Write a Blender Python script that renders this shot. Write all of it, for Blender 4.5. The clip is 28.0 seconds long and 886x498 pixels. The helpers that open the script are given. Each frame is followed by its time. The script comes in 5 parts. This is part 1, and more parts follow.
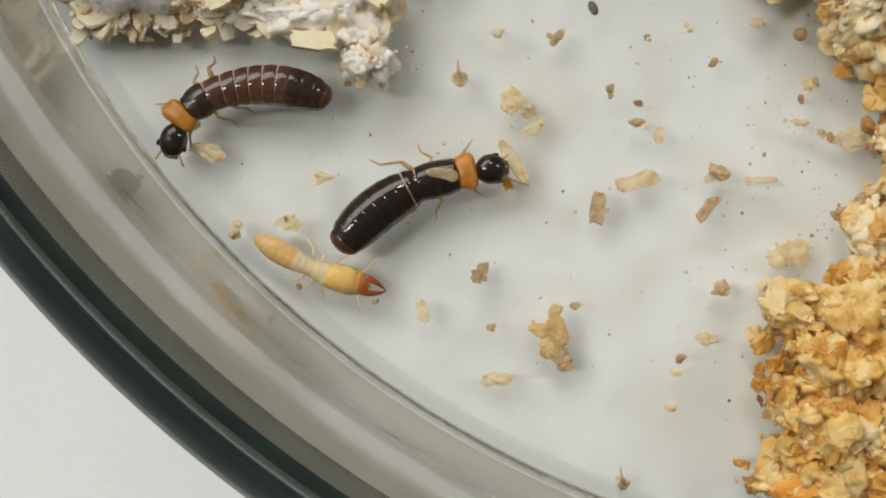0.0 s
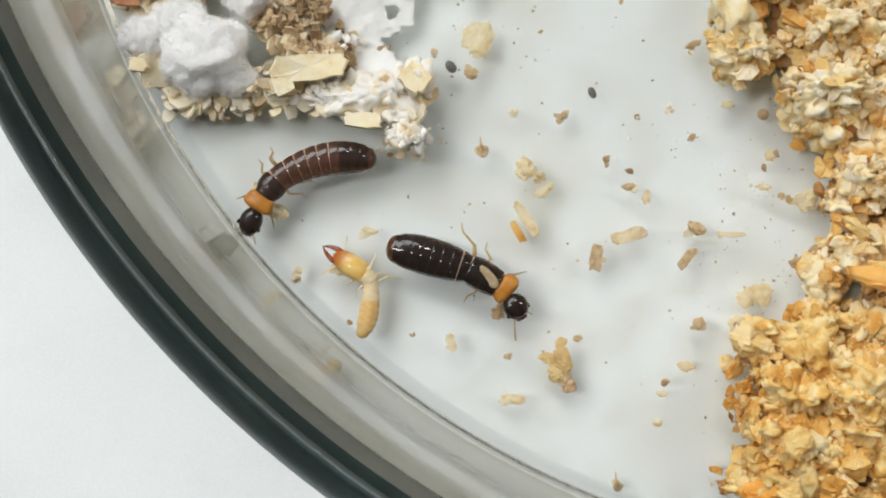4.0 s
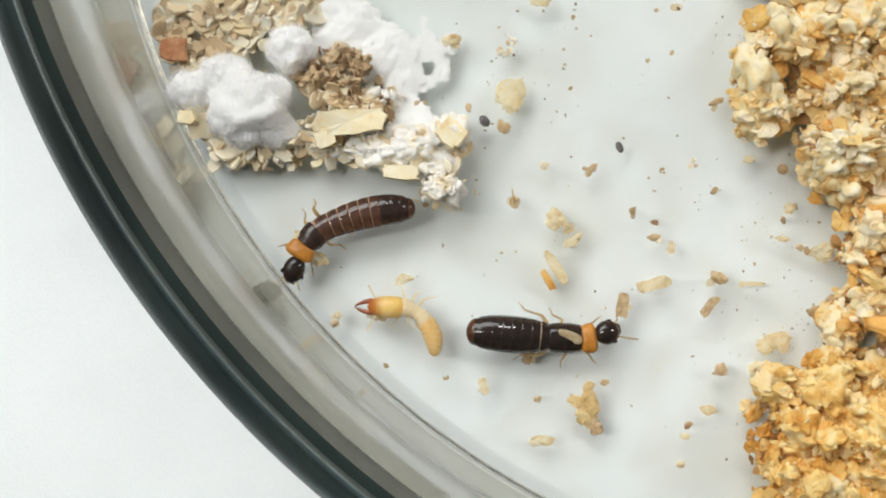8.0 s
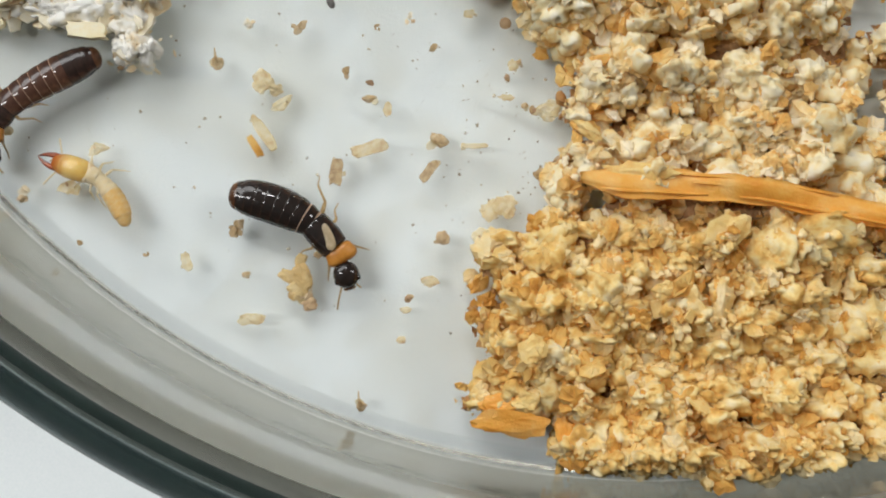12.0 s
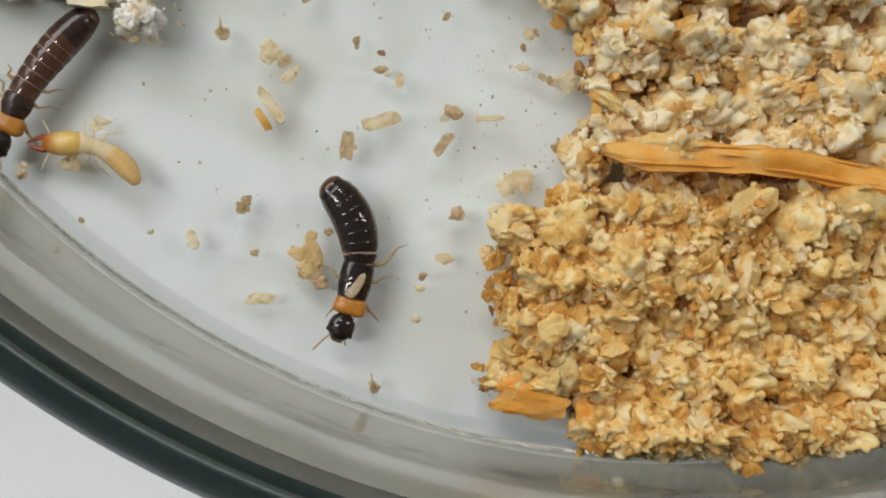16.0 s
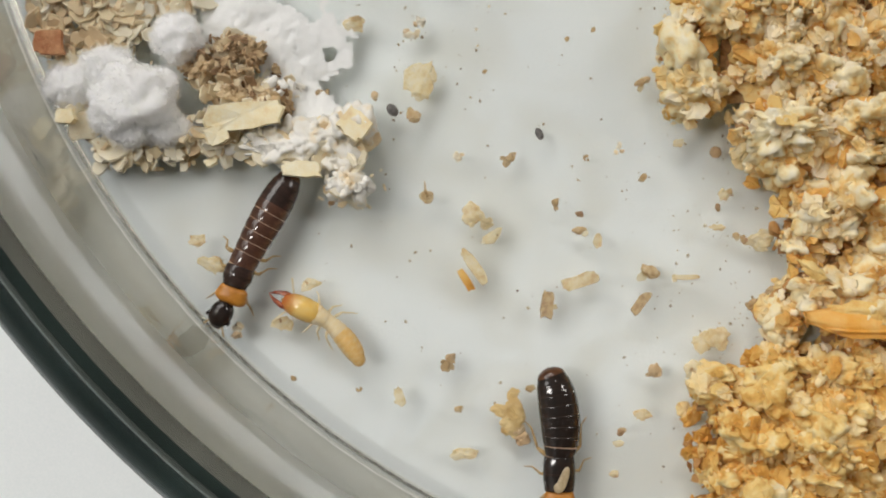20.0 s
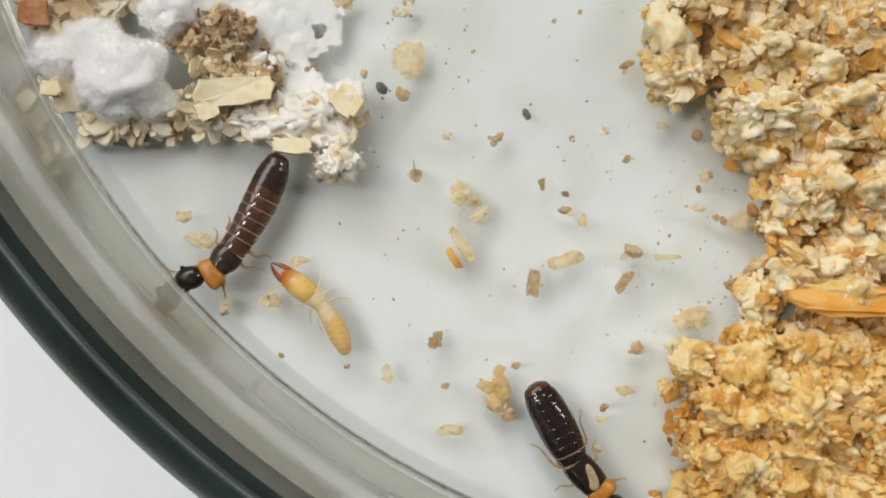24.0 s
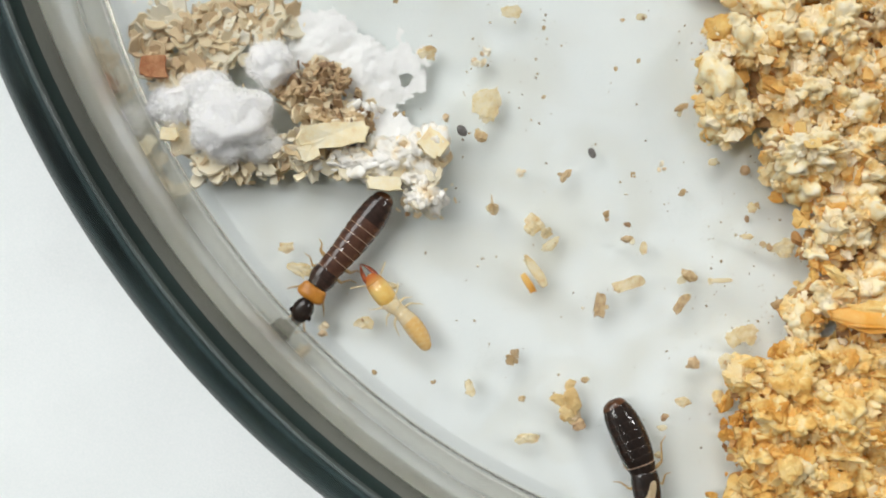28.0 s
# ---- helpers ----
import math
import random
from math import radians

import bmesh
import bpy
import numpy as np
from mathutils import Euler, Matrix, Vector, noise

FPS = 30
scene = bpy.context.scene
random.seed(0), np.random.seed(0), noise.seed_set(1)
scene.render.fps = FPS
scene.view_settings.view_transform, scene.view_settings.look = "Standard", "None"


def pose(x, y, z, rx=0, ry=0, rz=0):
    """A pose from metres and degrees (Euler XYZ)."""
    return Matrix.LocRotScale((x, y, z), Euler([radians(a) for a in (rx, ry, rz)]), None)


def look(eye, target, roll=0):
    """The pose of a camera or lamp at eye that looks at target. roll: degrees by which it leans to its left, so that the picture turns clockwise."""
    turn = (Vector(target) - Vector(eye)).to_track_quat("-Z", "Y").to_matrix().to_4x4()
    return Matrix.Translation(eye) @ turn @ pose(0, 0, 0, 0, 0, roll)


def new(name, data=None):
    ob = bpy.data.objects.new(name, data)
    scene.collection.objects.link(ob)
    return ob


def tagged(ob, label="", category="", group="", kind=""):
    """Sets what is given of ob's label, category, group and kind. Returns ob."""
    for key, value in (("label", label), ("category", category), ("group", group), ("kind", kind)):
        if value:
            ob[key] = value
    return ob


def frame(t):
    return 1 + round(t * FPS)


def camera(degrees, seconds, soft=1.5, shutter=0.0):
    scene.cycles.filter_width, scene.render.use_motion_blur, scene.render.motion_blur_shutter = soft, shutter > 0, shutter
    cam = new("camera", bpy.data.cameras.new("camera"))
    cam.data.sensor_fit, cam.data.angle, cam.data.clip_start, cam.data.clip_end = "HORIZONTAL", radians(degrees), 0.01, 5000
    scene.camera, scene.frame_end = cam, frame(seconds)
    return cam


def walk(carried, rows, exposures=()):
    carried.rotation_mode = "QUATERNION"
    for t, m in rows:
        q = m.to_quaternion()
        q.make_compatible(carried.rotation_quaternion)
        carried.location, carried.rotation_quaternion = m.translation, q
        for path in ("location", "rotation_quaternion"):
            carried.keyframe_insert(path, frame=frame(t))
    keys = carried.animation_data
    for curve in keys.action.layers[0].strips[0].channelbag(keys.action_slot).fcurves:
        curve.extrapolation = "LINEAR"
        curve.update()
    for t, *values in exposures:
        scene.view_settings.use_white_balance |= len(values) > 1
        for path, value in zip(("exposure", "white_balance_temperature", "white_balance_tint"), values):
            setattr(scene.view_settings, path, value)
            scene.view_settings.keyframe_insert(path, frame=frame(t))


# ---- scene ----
MM = 0.001
cam = camera(40.0, 28.0, soft=2.0)
# seconds, place in mm from the dish's centre, turn in degrees
ROWS = [
    (0, -22.03, -30.88, 49.80, 1.24, 0.40, -0.48),
    (0.5, -22.20, -32.33, 52.93, 1.81, 0.92, -0.46),
    (1, -21.87, -30.83, 53.27, 2.46, 0.31, -0.38),
    (1.5, -21.08, -31.48, 55.60, 2.09, 0.61, -0.51),
    (2, -21.58, -32.07, 56.45, 2.71, 0.30, -0.71),
    (2.5, -21.88, -31.56, 56.48, 2.43, 0.98, -0.76),
    (3, -21.95, -31.40, 57.49, 2.48, 0.69, -0.79),
    (3.5, -23.01, -30.70, 58.90, 2.60, 0.80, -0.62),
    (5.5, -22.00, -30.28, 63.44, 2.63, 0.38, -0.01),
    (6, -22.08, -30.29, 63.80, 2.84, 0.67, 0.06),
    (6.5, -22.63, -29.96, 63.68, 3.50, 0.30, 0.10),
    (7, -23.37, -29.85, 62.95, 3.04, 0.43, 0.15),
    (7.5, -22.87, -29.70, 62.80, 3.36, 0.53, 0.11),
    (8, -24.95, -28.91, 63.00, 3.30, 0.32, 0.01),
    (8.5, -21.43, -29.00, 61.75, 2.24, -0.60, -0.27),
    (9, -18.91, -30.98, 61.09, 2.85, -1.03, -0.60),
    (9.5, -18.16, -31.50, 60.58, 2.98, -0.89, -0.77),
    (10, -18.23, -31.83, 60.11, 2.74, -0.81, -0.74),
    (10.5, -17.98, -33.09, 59.37, 2.69, -1.18, -0.90),
    (11, -16.69, -33.47, 59.92, 3.32, -0.68, -0.79),
    (11.5, -14.28, -34.60, 57.99, 2.68, -2.52, -1.41),
    (13.5, -13.80, -34.50, 61.03, 2.50, -3.09, -1.66),
    (14, -15.29, -32.42, 60.20, 2.18, -3.03, -1.35),
    (14.5, -17.98, -32.42, 57.75, 2.54, -1.81, -1.20),
    (15, -16.75, -33.45, 56.55, 2.62, -1.63, -1.47),
    (15.5, -14.90, -33.91, 56.45, 1.95, -2.74, -1.70),
    (16, -14.95, -34.93, 56.42, 1.95, -3.18, -1.85),
    (16.5, -15.38, -35.62, 57.46, 1.04, -1.88, -2.04),
    (17, -15.89, -36.04, 54.08, 1.94, -3.06, -2.28),
    (17.5, -16.95, -35.81, 51.17, 2.50, -3.96, -2.21),
    (18, -14.69, -32.91, 53.37, 1.99, -4.80, -2.41),
    (18.5, -14.73, -32.41, 57.00, 1.73, -4.14, -2.54),
    (19, -16.67, -31.14, 57.26, 1.48, -1.87, -2.26),
    (19.5, -19.61, -29.44, 57.04, 2.86, -0.33, -2.04),
    (20, -21.55, -27.48, 58.27, 2.10, -0.54, -1.87),
    (20.5, -21.57, -28.12, 56.67, 2.08, -0.51, -1.64),
    (21, -20.96, -28.05, 56.80, 1.79, -0.12, -1.82),
    (21.5, -21.27, -28.96, 55.68, 1.38, 0.59, -1.61),
    (23.5, -26.73, -28.70, 59.37, 1.29, -5.36, -1.60),
    (24, -25.64, -27.60, 58.53, 1.28, -5.11, -1.55),
    (24.5, -25.68, -28.08, 58.46, 1.47, -5.71, -1.55),
    (25, -26.73, -26.49, 60.41, 1.86, -5.13, -1.61),
    (25.5, -28.84, -25.74, 60.82, 2.10, -4.92, -1.65),
    (26, -29.47, -25.88, 61.26, 2.30, -4.59, -1.61),
    (26.5, -29.50, -25.48, 62.54, 1.82, -5.15, -1.31),
    (27, -28.71, -27.75, 62.00, 1.76, -5.26, -1.66),
    (27.5, -29.19, -26.95, 64.07, 1.79, -5.20, -1.97),
    (28, -30.54, -27.26, 64.49, 2.27, -5.39, -2.01),
]
EXPOSURES = [(0.0, -0.41, 6850, 11), (1.0, -0.30, 6750, 11), (3.0, -0.20, 6450, 10), (6.0, -0.07, 6400, 10), (8.0, -0.06, 6450, 9), (9.0, -0.23, 6400, 10), (10.0, -0.36, 6375, 9), (11.0, -0.33, 6350, 9), (14.0, -0.18, 6250, 9), (15.0, -0.55, 6350, 9), (16.0, -0.49, 6450, 10), (16.5, -0.24, 6450, 10), (17.0, -0.48, 6400, 10), (18.0, -0.42, 6450, 10), (19.0, -0.36, 6550, 10), (20.0, -0.40, 6650, 11), (21.0, -0.45, 6650, 11), (24.0, -0.29, 6600, 11), (26.0, -0.16, 6450, 10), (28.0, -0.10, 6400, 9)]
walk(cam, [(t, pose(x * MM, y * MM, z * MM, rx, ry, rz)) for t, x, y, z, rx, ry, rz in ROWS], EXPOSURES)

scene.cycles.max_bounces, scene.cycles.diffuse_bounces, scene.cycles.transparent_max_bounces = 20, 12, 24
scene.cycles.caustics_reflective = scene.cycles.caustics_refractive = False

# ---- light: an unseen added lamp close by and ceiling fixtures ----
world = bpy.data.worlds.new("room_air")
world.use_nodes = True
world.node_tree.nodes["Background"].inputs[0].default_value = (0.8, 0.88, 1.0, 1)
world.node_tree.nodes["Background"].inputs[1].default_value = 0.05
scene.world = world
# The third ceiling light is added fill that lightens the shadows.
LAMPS = [(-0.35, 1.2, 29.0), (-1.3, 0.1, 19.0), (1.75, 0.6, 17.0)]
# Lamp added out of view so that brightness falls off across the dish.
ADDED_LAMP = (-0.076, 0.04, 0.085, 0.112)


# ---- materials ----
def nodes_of(name):
    m = bpy.data.materials.new(name)
    m.use_nodes = True
    return m, m.node_tree.nodes, m.node_tree.links, m.node_tree.nodes["Principled BSDF"]


def set_ramp(ramp, stops):
    el = ramp.color_ramp.elements
    while len(el) < len(stops):
        el.new(0.5)
    for e, (p, c) in zip(el, stops):
        e.position, e.color = p, (*c, 1)


def material(name, stops, size=0.5, fine=0.06, rough=0.5, bump=0.3, sss=0.0, pieces=0.0, coat=0.0, clear=0.0, detail=6, space="Object", grainy=0.35, soft=0.0):
    """Two scales of noise (sizes in mm) run through a colour ramp; pieces mixes in a chance value for each piece; sss is the share of light let through."""
    m, n, l, b = nodes_of(name)
    co = n.new("ShaderNodeTexCoord")
    at = co.outputs["Object"]
    if space == "World":
        at = n.new("ShaderNodeNewGeometry").outputs["Position"]
    big, small = n.new("ShaderNodeTexNoise"), n.new("ShaderNodeTexNoise")
    big.inputs["Scale"].default_value, big.inputs["Detail"].default_value = 1 / (size * MM), detail
    small.inputs["Scale"].default_value, small.inputs["Detail"].default_value = 1 / (fine * MM), 3
    l.new(at, big.inputs["Vector"])
    l.new(at, small.inputs["Vector"])
    spread = n.new("ShaderNodeMapRange")
    spread.inputs[1].default_value, spread.inputs[2].default_value = 0.3, 0.7
    l.new(big.outputs["Fac"], spread.inputs[0])
    fac = spread.outputs[0]
    if pieces:
        geo, info = n.new("ShaderNodeNewGeometry"), n.new("ShaderNodeObjectInfo")
        add, wrap = n.new("ShaderNodeMath"), n.new("ShaderNodeMath")
        add.operation, wrap.operation = "ADD", "FRACT"
        l.new(geo.outputs["Random Per Island"], add.inputs[0])
        l.new(info.outputs["Random"], add.inputs[1])
        l.new(add.outputs[0], wrap.inputs[0])
        mix = n.new("ShaderNodeMix")
        mix.inputs[0].default_value = pieces
        l.new(fac, mix.inputs[2])
        l.new(wrap.outputs[0], mix.inputs[3])
        fac = mix.outputs[0]
    ramp = n.new("ShaderNodeValToRGB")
    set_ramp(ramp, stops)
    l.new(fac, ramp.inputs[0])
    tone = n.new("ShaderNodeMix")
    tone.data_type, tone.blend_type = "RGBA", "OVERLAY"
    tone.inputs[0].default_value = grainy
    l.new(ramp.outputs[0], tone.inputs[6])
    l.new(small.outputs["Fac"], tone.inputs[7])
    l.new(tone.outputs[2], b.inputs["Base Color"])
    b.inputs["Roughness"].default_value = rough
    b.inputs["Coat Weight"].default_value = coat
    b.inputs["Specular IOR Level"].default_value = 0.5 - 0.38 * coat
    b.inputs["Coat Roughness"].default_value = 0.045
    if soft:
        b.inputs["Subsurface Weight"].default_value = 1.0
        b.inputs["Subsurface Radius"].default_value = (1.0, 1.0, 0.96)
        b.inputs["Subsurface Scale"].default_value = soft * MM
    if sss:
        through_light, blend = n.new("ShaderNodeBsdfTranslucent"), n.new("ShaderNodeMixShader")
        blend.inputs[0].default_value = sss
        l.new(tone.outputs[2], through_light.inputs[0])
        l.new(b.outputs[0], blend.inputs[1])
        l.new(through_light.outputs[0], blend.inputs[2])
        l.new(blend.outputs[0], n["Material Output"].inputs[0])
    if clear:
        see, veil = n.new("ShaderNodeBsdfTransparent"), n.new("ShaderNodeMixShader")
        veil.inputs[0].default_value = clear
        l.new(n["Material Output"].inputs[0].links[0].from_socket, veil.inputs[1])
        l.new(see.outputs[0], veil.inputs[2])
        l.new(veil.outputs[0], n["Material Output"].inputs[0])
    if bump:
        bp = n.new("ShaderNodeBump")
        bp.inputs["Strength"].default_value, bp.inputs["Distance"].default_value = bump, fine * MM
        l.new(small.outputs["Fac"], bp.inputs["Height"])
        l.new(bp.outputs[0], b.inputs["Normal"])
    return m


def glass(name, tint, rough=0.0, wavy=0.1, bend=1.5):
    m, n, l, b = nodes_of(name)
    b.inputs["Base Color"].default_value = (*tint, 1)
    b.inputs["Transmission Weight"].default_value = 1.0
    b.inputs["IOR"].default_value = bend
    b.inputs["Roughness"].default_value = rough
    co, wave, bp = n.new("ShaderNodeTexCoord"), n.new("ShaderNodeTexNoise"), n.new("ShaderNodeBump")
    wave.inputs["Scale"].default_value, wave.inputs["Detail"].default_value = 260, 4
    bp.inputs["Strength"].default_value, bp.inputs["Distance"].default_value = wavy, 0.6 * MM
    l.new(co.outputs["Object"], wave.inputs["Vector"])
    l.new(wave.outputs["Fac"], bp.inputs["Height"])
    l.new(bp.outputs[0], b.inputs["Normal"])
    return m


def pane(name, tint, shine=0.03):
    """A flat clear pane: light goes straight through, and the surface keeps its gloss."""
    m, n, l, b = nodes_of(name)
    n.remove(b)
    clear, gloss, mix = n.new("ShaderNodeBsdfTransparent"), n.new("ShaderNodeBsdfGlossy"), n.new("ShaderNodeMixShader")
    clear.inputs[0].default_value = (*tint, 1)
    gloss.inputs["Roughness"].default_value = 0.03
    mix.inputs[0].default_value = shine
    co, smear, film = n.new("ShaderNodeTexCoord"), n.new("ShaderNodeTexNoise"), n.new("ShaderNodeValToRGB")
    smear.inputs["Scale"].default_value, smear.inputs["Detail"].default_value, smear.inputs["Distortion"].default_value = 210, 8, 1.2
    set_ramp(film, [(0.33, tuple(c * q for c, q in zip(tint, (0.972, 0.966, 0.953)))), (0.58, tint)])
    l.new(co.outputs["Object"], smear.inputs["Vector"])
    l.new(smear.outputs["Fac"], film.inputs[0])
    l.new(film.outputs[0], clear.inputs[0])
    l.new(clear.outputs[0], mix.inputs[1])
    l.new(gloss.outputs[0], mix.inputs[2])
    l.new(mix.outputs[0], n["Material Output"].inputs[0])
    return m


PAPER = material("white_paper", [(0.0, (0.80, 0.84, 0.845)), (0.35, (0.83, 0.875, 0.88)), (1.0, (0.86, 0.905, 0.91))], 7, 0.12, 0.75, 0.15)
PLASTER = material("wall_paint", [(0.0, (0.66, 0.66, 0.66)), (1.0, (0.72, 0.72, 0.71))], 400, 5, 0.8, 0.1)
FLOORING = material("floor_vinyl", [(0.0, (0.3, 0.3, 0.29)), (1.0, (0.38, 0.38, 0.36))], 60, 2, 0.4, 0.1)
BENCH = material("bench_laminate", [(0.0, (0.32, 0.33, 0.33)), (1.0, (0.38, 0.38, 0.38))], 50, 1, 0.4, 0.1)
METAL = material("lamp_enamel", [(0.0, (0.75, 0.75, 0.75)), (1.0, (0.8, 0.8, 0.8))], 90, 3, 0.35, 0.05)
CLEAR = pane("clear_glass", (0.996, 0.999, 0.996), 0.02)
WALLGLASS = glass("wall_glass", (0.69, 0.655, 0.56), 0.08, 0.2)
# The pale upper band and grey foot put reflections into the tint.
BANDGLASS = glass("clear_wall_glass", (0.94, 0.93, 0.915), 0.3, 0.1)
FOOTGLASS = glass("foot_reflection_glass", (0.42, 0.42, 0.40), 0.03, 0.3)
FLAKE = material("thin_wood_flake", [(0.0, (0.93, 0.90, 0.72)), (0.55, (0.88, 0.76, 0.46)), (1.0, (0.66, 0.43, 0.18))], 0.35, 0.06, 0.5, 0.4, 0.2, 0.35, clear=0.42)
GILT = material("golden_wood_scrap", [(0.0, (0.94, 0.83, 0.52)), (0.5, (0.88, 0.67, 0.30)), (1.0, (0.62, 0.37, 0.13))], 0.35, 0.06, 0.6, 0.4, 0.2, 0.4, clear=0.25)
DUST = material("tan_dust", [(0.0, (0.30, 0.24, 0.17)), (0.5, (0.58, 0.47, 0.30)), (1.0, (0.84, 0.76, 0.56))], 0.2, 0.05, 0.6, 0.2, 0, 0.9, clear=0.45)
# Dark lip and rim tints stand for light lost inside the glass.
DARKGLASS = glass("darkened_lip_glass", (0.15, 0.155, 0.145), 0.22, 0.1)
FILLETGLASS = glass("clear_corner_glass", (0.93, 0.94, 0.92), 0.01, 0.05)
RIMGLASS = glass("darkened_green_rim_glass", (0.004, 0.009, 0.010), 0.25, 0.03, 1.25)
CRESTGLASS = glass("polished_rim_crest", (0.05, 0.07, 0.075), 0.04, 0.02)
# Tint of a sheet added inside the wall to darken it.
WALLTINT = pane("added_olive_tint", (0.56, 0.55, 0.495), 0.0)
CRUMB = material("sawdust_crumb", [(0.0, (0.97, 0.92, 0.78)), (0.4, (0.95, 0.84, 0.57)), (0.58, (0.91, 0.70, 0.32)), (0.77, (0.85, 0.51, 0.14)), (1.0, (0.64, 0.31, 0.07))], 1.1, 0.16, 0.8, 0.4, 0.22, 0.55, space="World", grainy=0.2)
# The lower heap's orange, darkened to carry weaker light and shade low down.
DIMMED = material("dimmed_orange_crumb", [(0.0, (0.96, 0.87, 0.62)), (0.34, (0.92, 0.74, 0.37)), (0.55, (0.87, 0.59, 0.19)), (0.76, (0.76, 0.40, 0.08)), (1.0, (0.50, 0.22, 0.04))], 1.1, 0.16, 0.8, 0.4, 0.22, 0.55, space="World", grainy=0.2)
CLOD = material("bready_sawdust", [(0.0, (0.68, 0.37, 0.10)), (0.26, (0.87, 0.61, 0.24)), (0.5, (0.94, 0.81, 0.49)), (1.0, (0.97, 0.92, 0.76))], 0.9, 0.16, 0.8, 0.35, 0.12, 0.2, space="World", grainy=0.2)
# Orange clods of the lower heap, the weaker light put into their colour.
DIMCLOD = material("dimmed_bready_sawdust", [(0.0, (0.52, 0.25, 0.05)), (0.28, (0.79, 0.47, 0.12)), (0.55, (0.90, 0.69, 0.29)), (1.0, (0.95, 0.86, 0.60))], 0.9, 0.16, 0.8, 0.35, 0.12, 0.2, space="World", grainy=0.2)
# Dark brown core colour stands for the shade in gaps between crumbs.
MOUND = material("gap_shade_sawdust", [(0.0, (0.22, 0.11, 0.045)), (0.5, (0.38, 0.21, 0.09)), (1.0, (0.54, 0.34, 0.16))], 0.8, 0.2, 0.85, 1.0)
BEDDING = material("tan_packed_crumbs", [(0.0, (0.52, 0.36, 0.20)), (0.5, (0.74, 0.60, 0.38)), (1.0, (0.88, 0.80, 0.62))], 0.5, 0.12, 0.9, 0.8)
# Crevice shade is put into this brown of deep crumbs and low clods.
DEEP = material("crevice_shade_sawdust", [(0.0, (0.28, 0.12, 0.035)), (0.5, (0.52, 0.27, 0.09)), (1.0, (0.78, 0.50, 0.21))], 1.0, 0.14, 0.8, 0.3, 0.2, 0.5, space="World", grainy=0.2)
SHAVING = material("orange_wood", [(0.0, (0.84, 0.35, 0.04)), (0.5, (0.92, 0.47, 0.08)), (1.0, (0.95, 0.61, 0.20))], 1.3, 0.12, 0.45, 0.4, 0.2, grainy=0.15)
CHIP = material("wood_chip", [(0.0, (0.96, 0.93, 0.84)), (0.38, (0.93, 0.86, 0.67)), (0.68, (0.86, 0.72, 0.47)), (1.0, (0.58, 0.38, 0.20))], 0.9, 0.1, 0.7, 0.4, 0.1, 0.7, grainy=0.25)
HONEY = material("honey_wood", [(0.0, (0.94, 0.78, 0.40)), (0.6, (0.90, 0.66, 0.24)), (1.0, (0.80, 0.47, 0.12))], 0.6, 0.08, 0.55, 0.3, 0.2, 0.3)
STRIP = material("cream_wood", [(0.0, (0.96, 0.90, 0.70)), (0.6, (0.92, 0.79, 0.49)), (1.0, (0.80, 0.58, 0.28))], 0.6, 0.08, 0.6, 0.4, 0, 0.3)
MOULD = material("white_mould", [(0.0, (0.985, 0.985, 0.975)), (1.0, (0.995, 0.995, 0.99))], 0.6, 0.05, 1.0, 0.15, grainy=0.05, soft=0.25)
FLEECE = material("thin_white_mould", [(0.0, (0.85, 0.86, 0.85)), (1.0, (0.90, 0.905, 0.895))], 0.6, 0.05, 1.0, 0.15, grainy=0.05)
FUZZ = material("white_mould_threads", [(0.0, (0.985, 0.985, 0.975)), (1.0, (0.995, 0.995, 0.99))], 0.6, 0.05, 1.0, 0, 0.5, grainy=0.05)
FILM = material("mouldy_crumb", [(0.0, (0.98, 0.975, 0.95)), (0.65, (0.97, 0.94, 0.86)), (1.0, (0.88, 0.72, 0.46))], 0.8, 0.08, 0.9, 0.4, 0.1, 0.3)
HUSK = material("brown_frass", [(0.0, (0.12, 0.07, 0.035)), (0.3, (0.34, 0.21, 0.11)), (0.6, (0.58, 0.42, 0.24)), (1.0, (0.80, 0.66, 0.44))], 0.4, 0.06, 0.7, 0.6, 0, 0.75)
TAN = material("tan_grain", [(0.0, (0.30, 0.16, 0.06)), (0.4, (0.60, 0.42, 0.20)), (1.0, (0.84, 0.70, 0.44))], 0.22, 0.05, 0.5, 0.4, 0.1, 0.3, clear=0.3)
SLATE = material("grey_pellet", [(0.0, (0.07, 0.066, 0.062)), (1.0, (0.22, 0.205, 0.19))], 0.15, 0.04, 0.45, 0.5)
RUST = material("red_brown_chip", [(0.0, (0.42, 0.14, 0.05)), (1.0, (0.68, 0.36, 0.18))], 0.5, 0.07, 0.7, 0.6, 0.1)
BLACK = material("black_cuticle", [(0.0, (0.007, 0.005, 0.004)), (0.7, (0.016, 0.008, 0.005)), (1.0, (0.04, 0.016, 0.008))], 0.6, 0.05, 0.55, 0.08, 0, 0, 1.0)
BROWN = material("brown_cuticle", [(0.0, (0.035, 0.015, 0.010)), (0.6, (0.085, 0.036, 0.021)), (1.0, (0.16, 0.075, 0.042))], 0.7, 0.05, 0.5, 0.08, 0, 0, 1.0)
SEPIA = material("sepia_cuticle", [(0.0, (0.014, 0.008, 0.006)), (0.6, (0.035, 0.017, 0.012)), (1.0, (0.075, 0.036, 0.024))], 0.5, 0.05, 0.5, 0.15, 0, 0, 1.0)
MEMBRANE = material("seam_membrane", [(0.0, (0.36, 0.21, 0.13)), (1.0, (0.62, 0.42, 0.28))], 0.6, 0.05, 0.4, 0.1, 0.2)
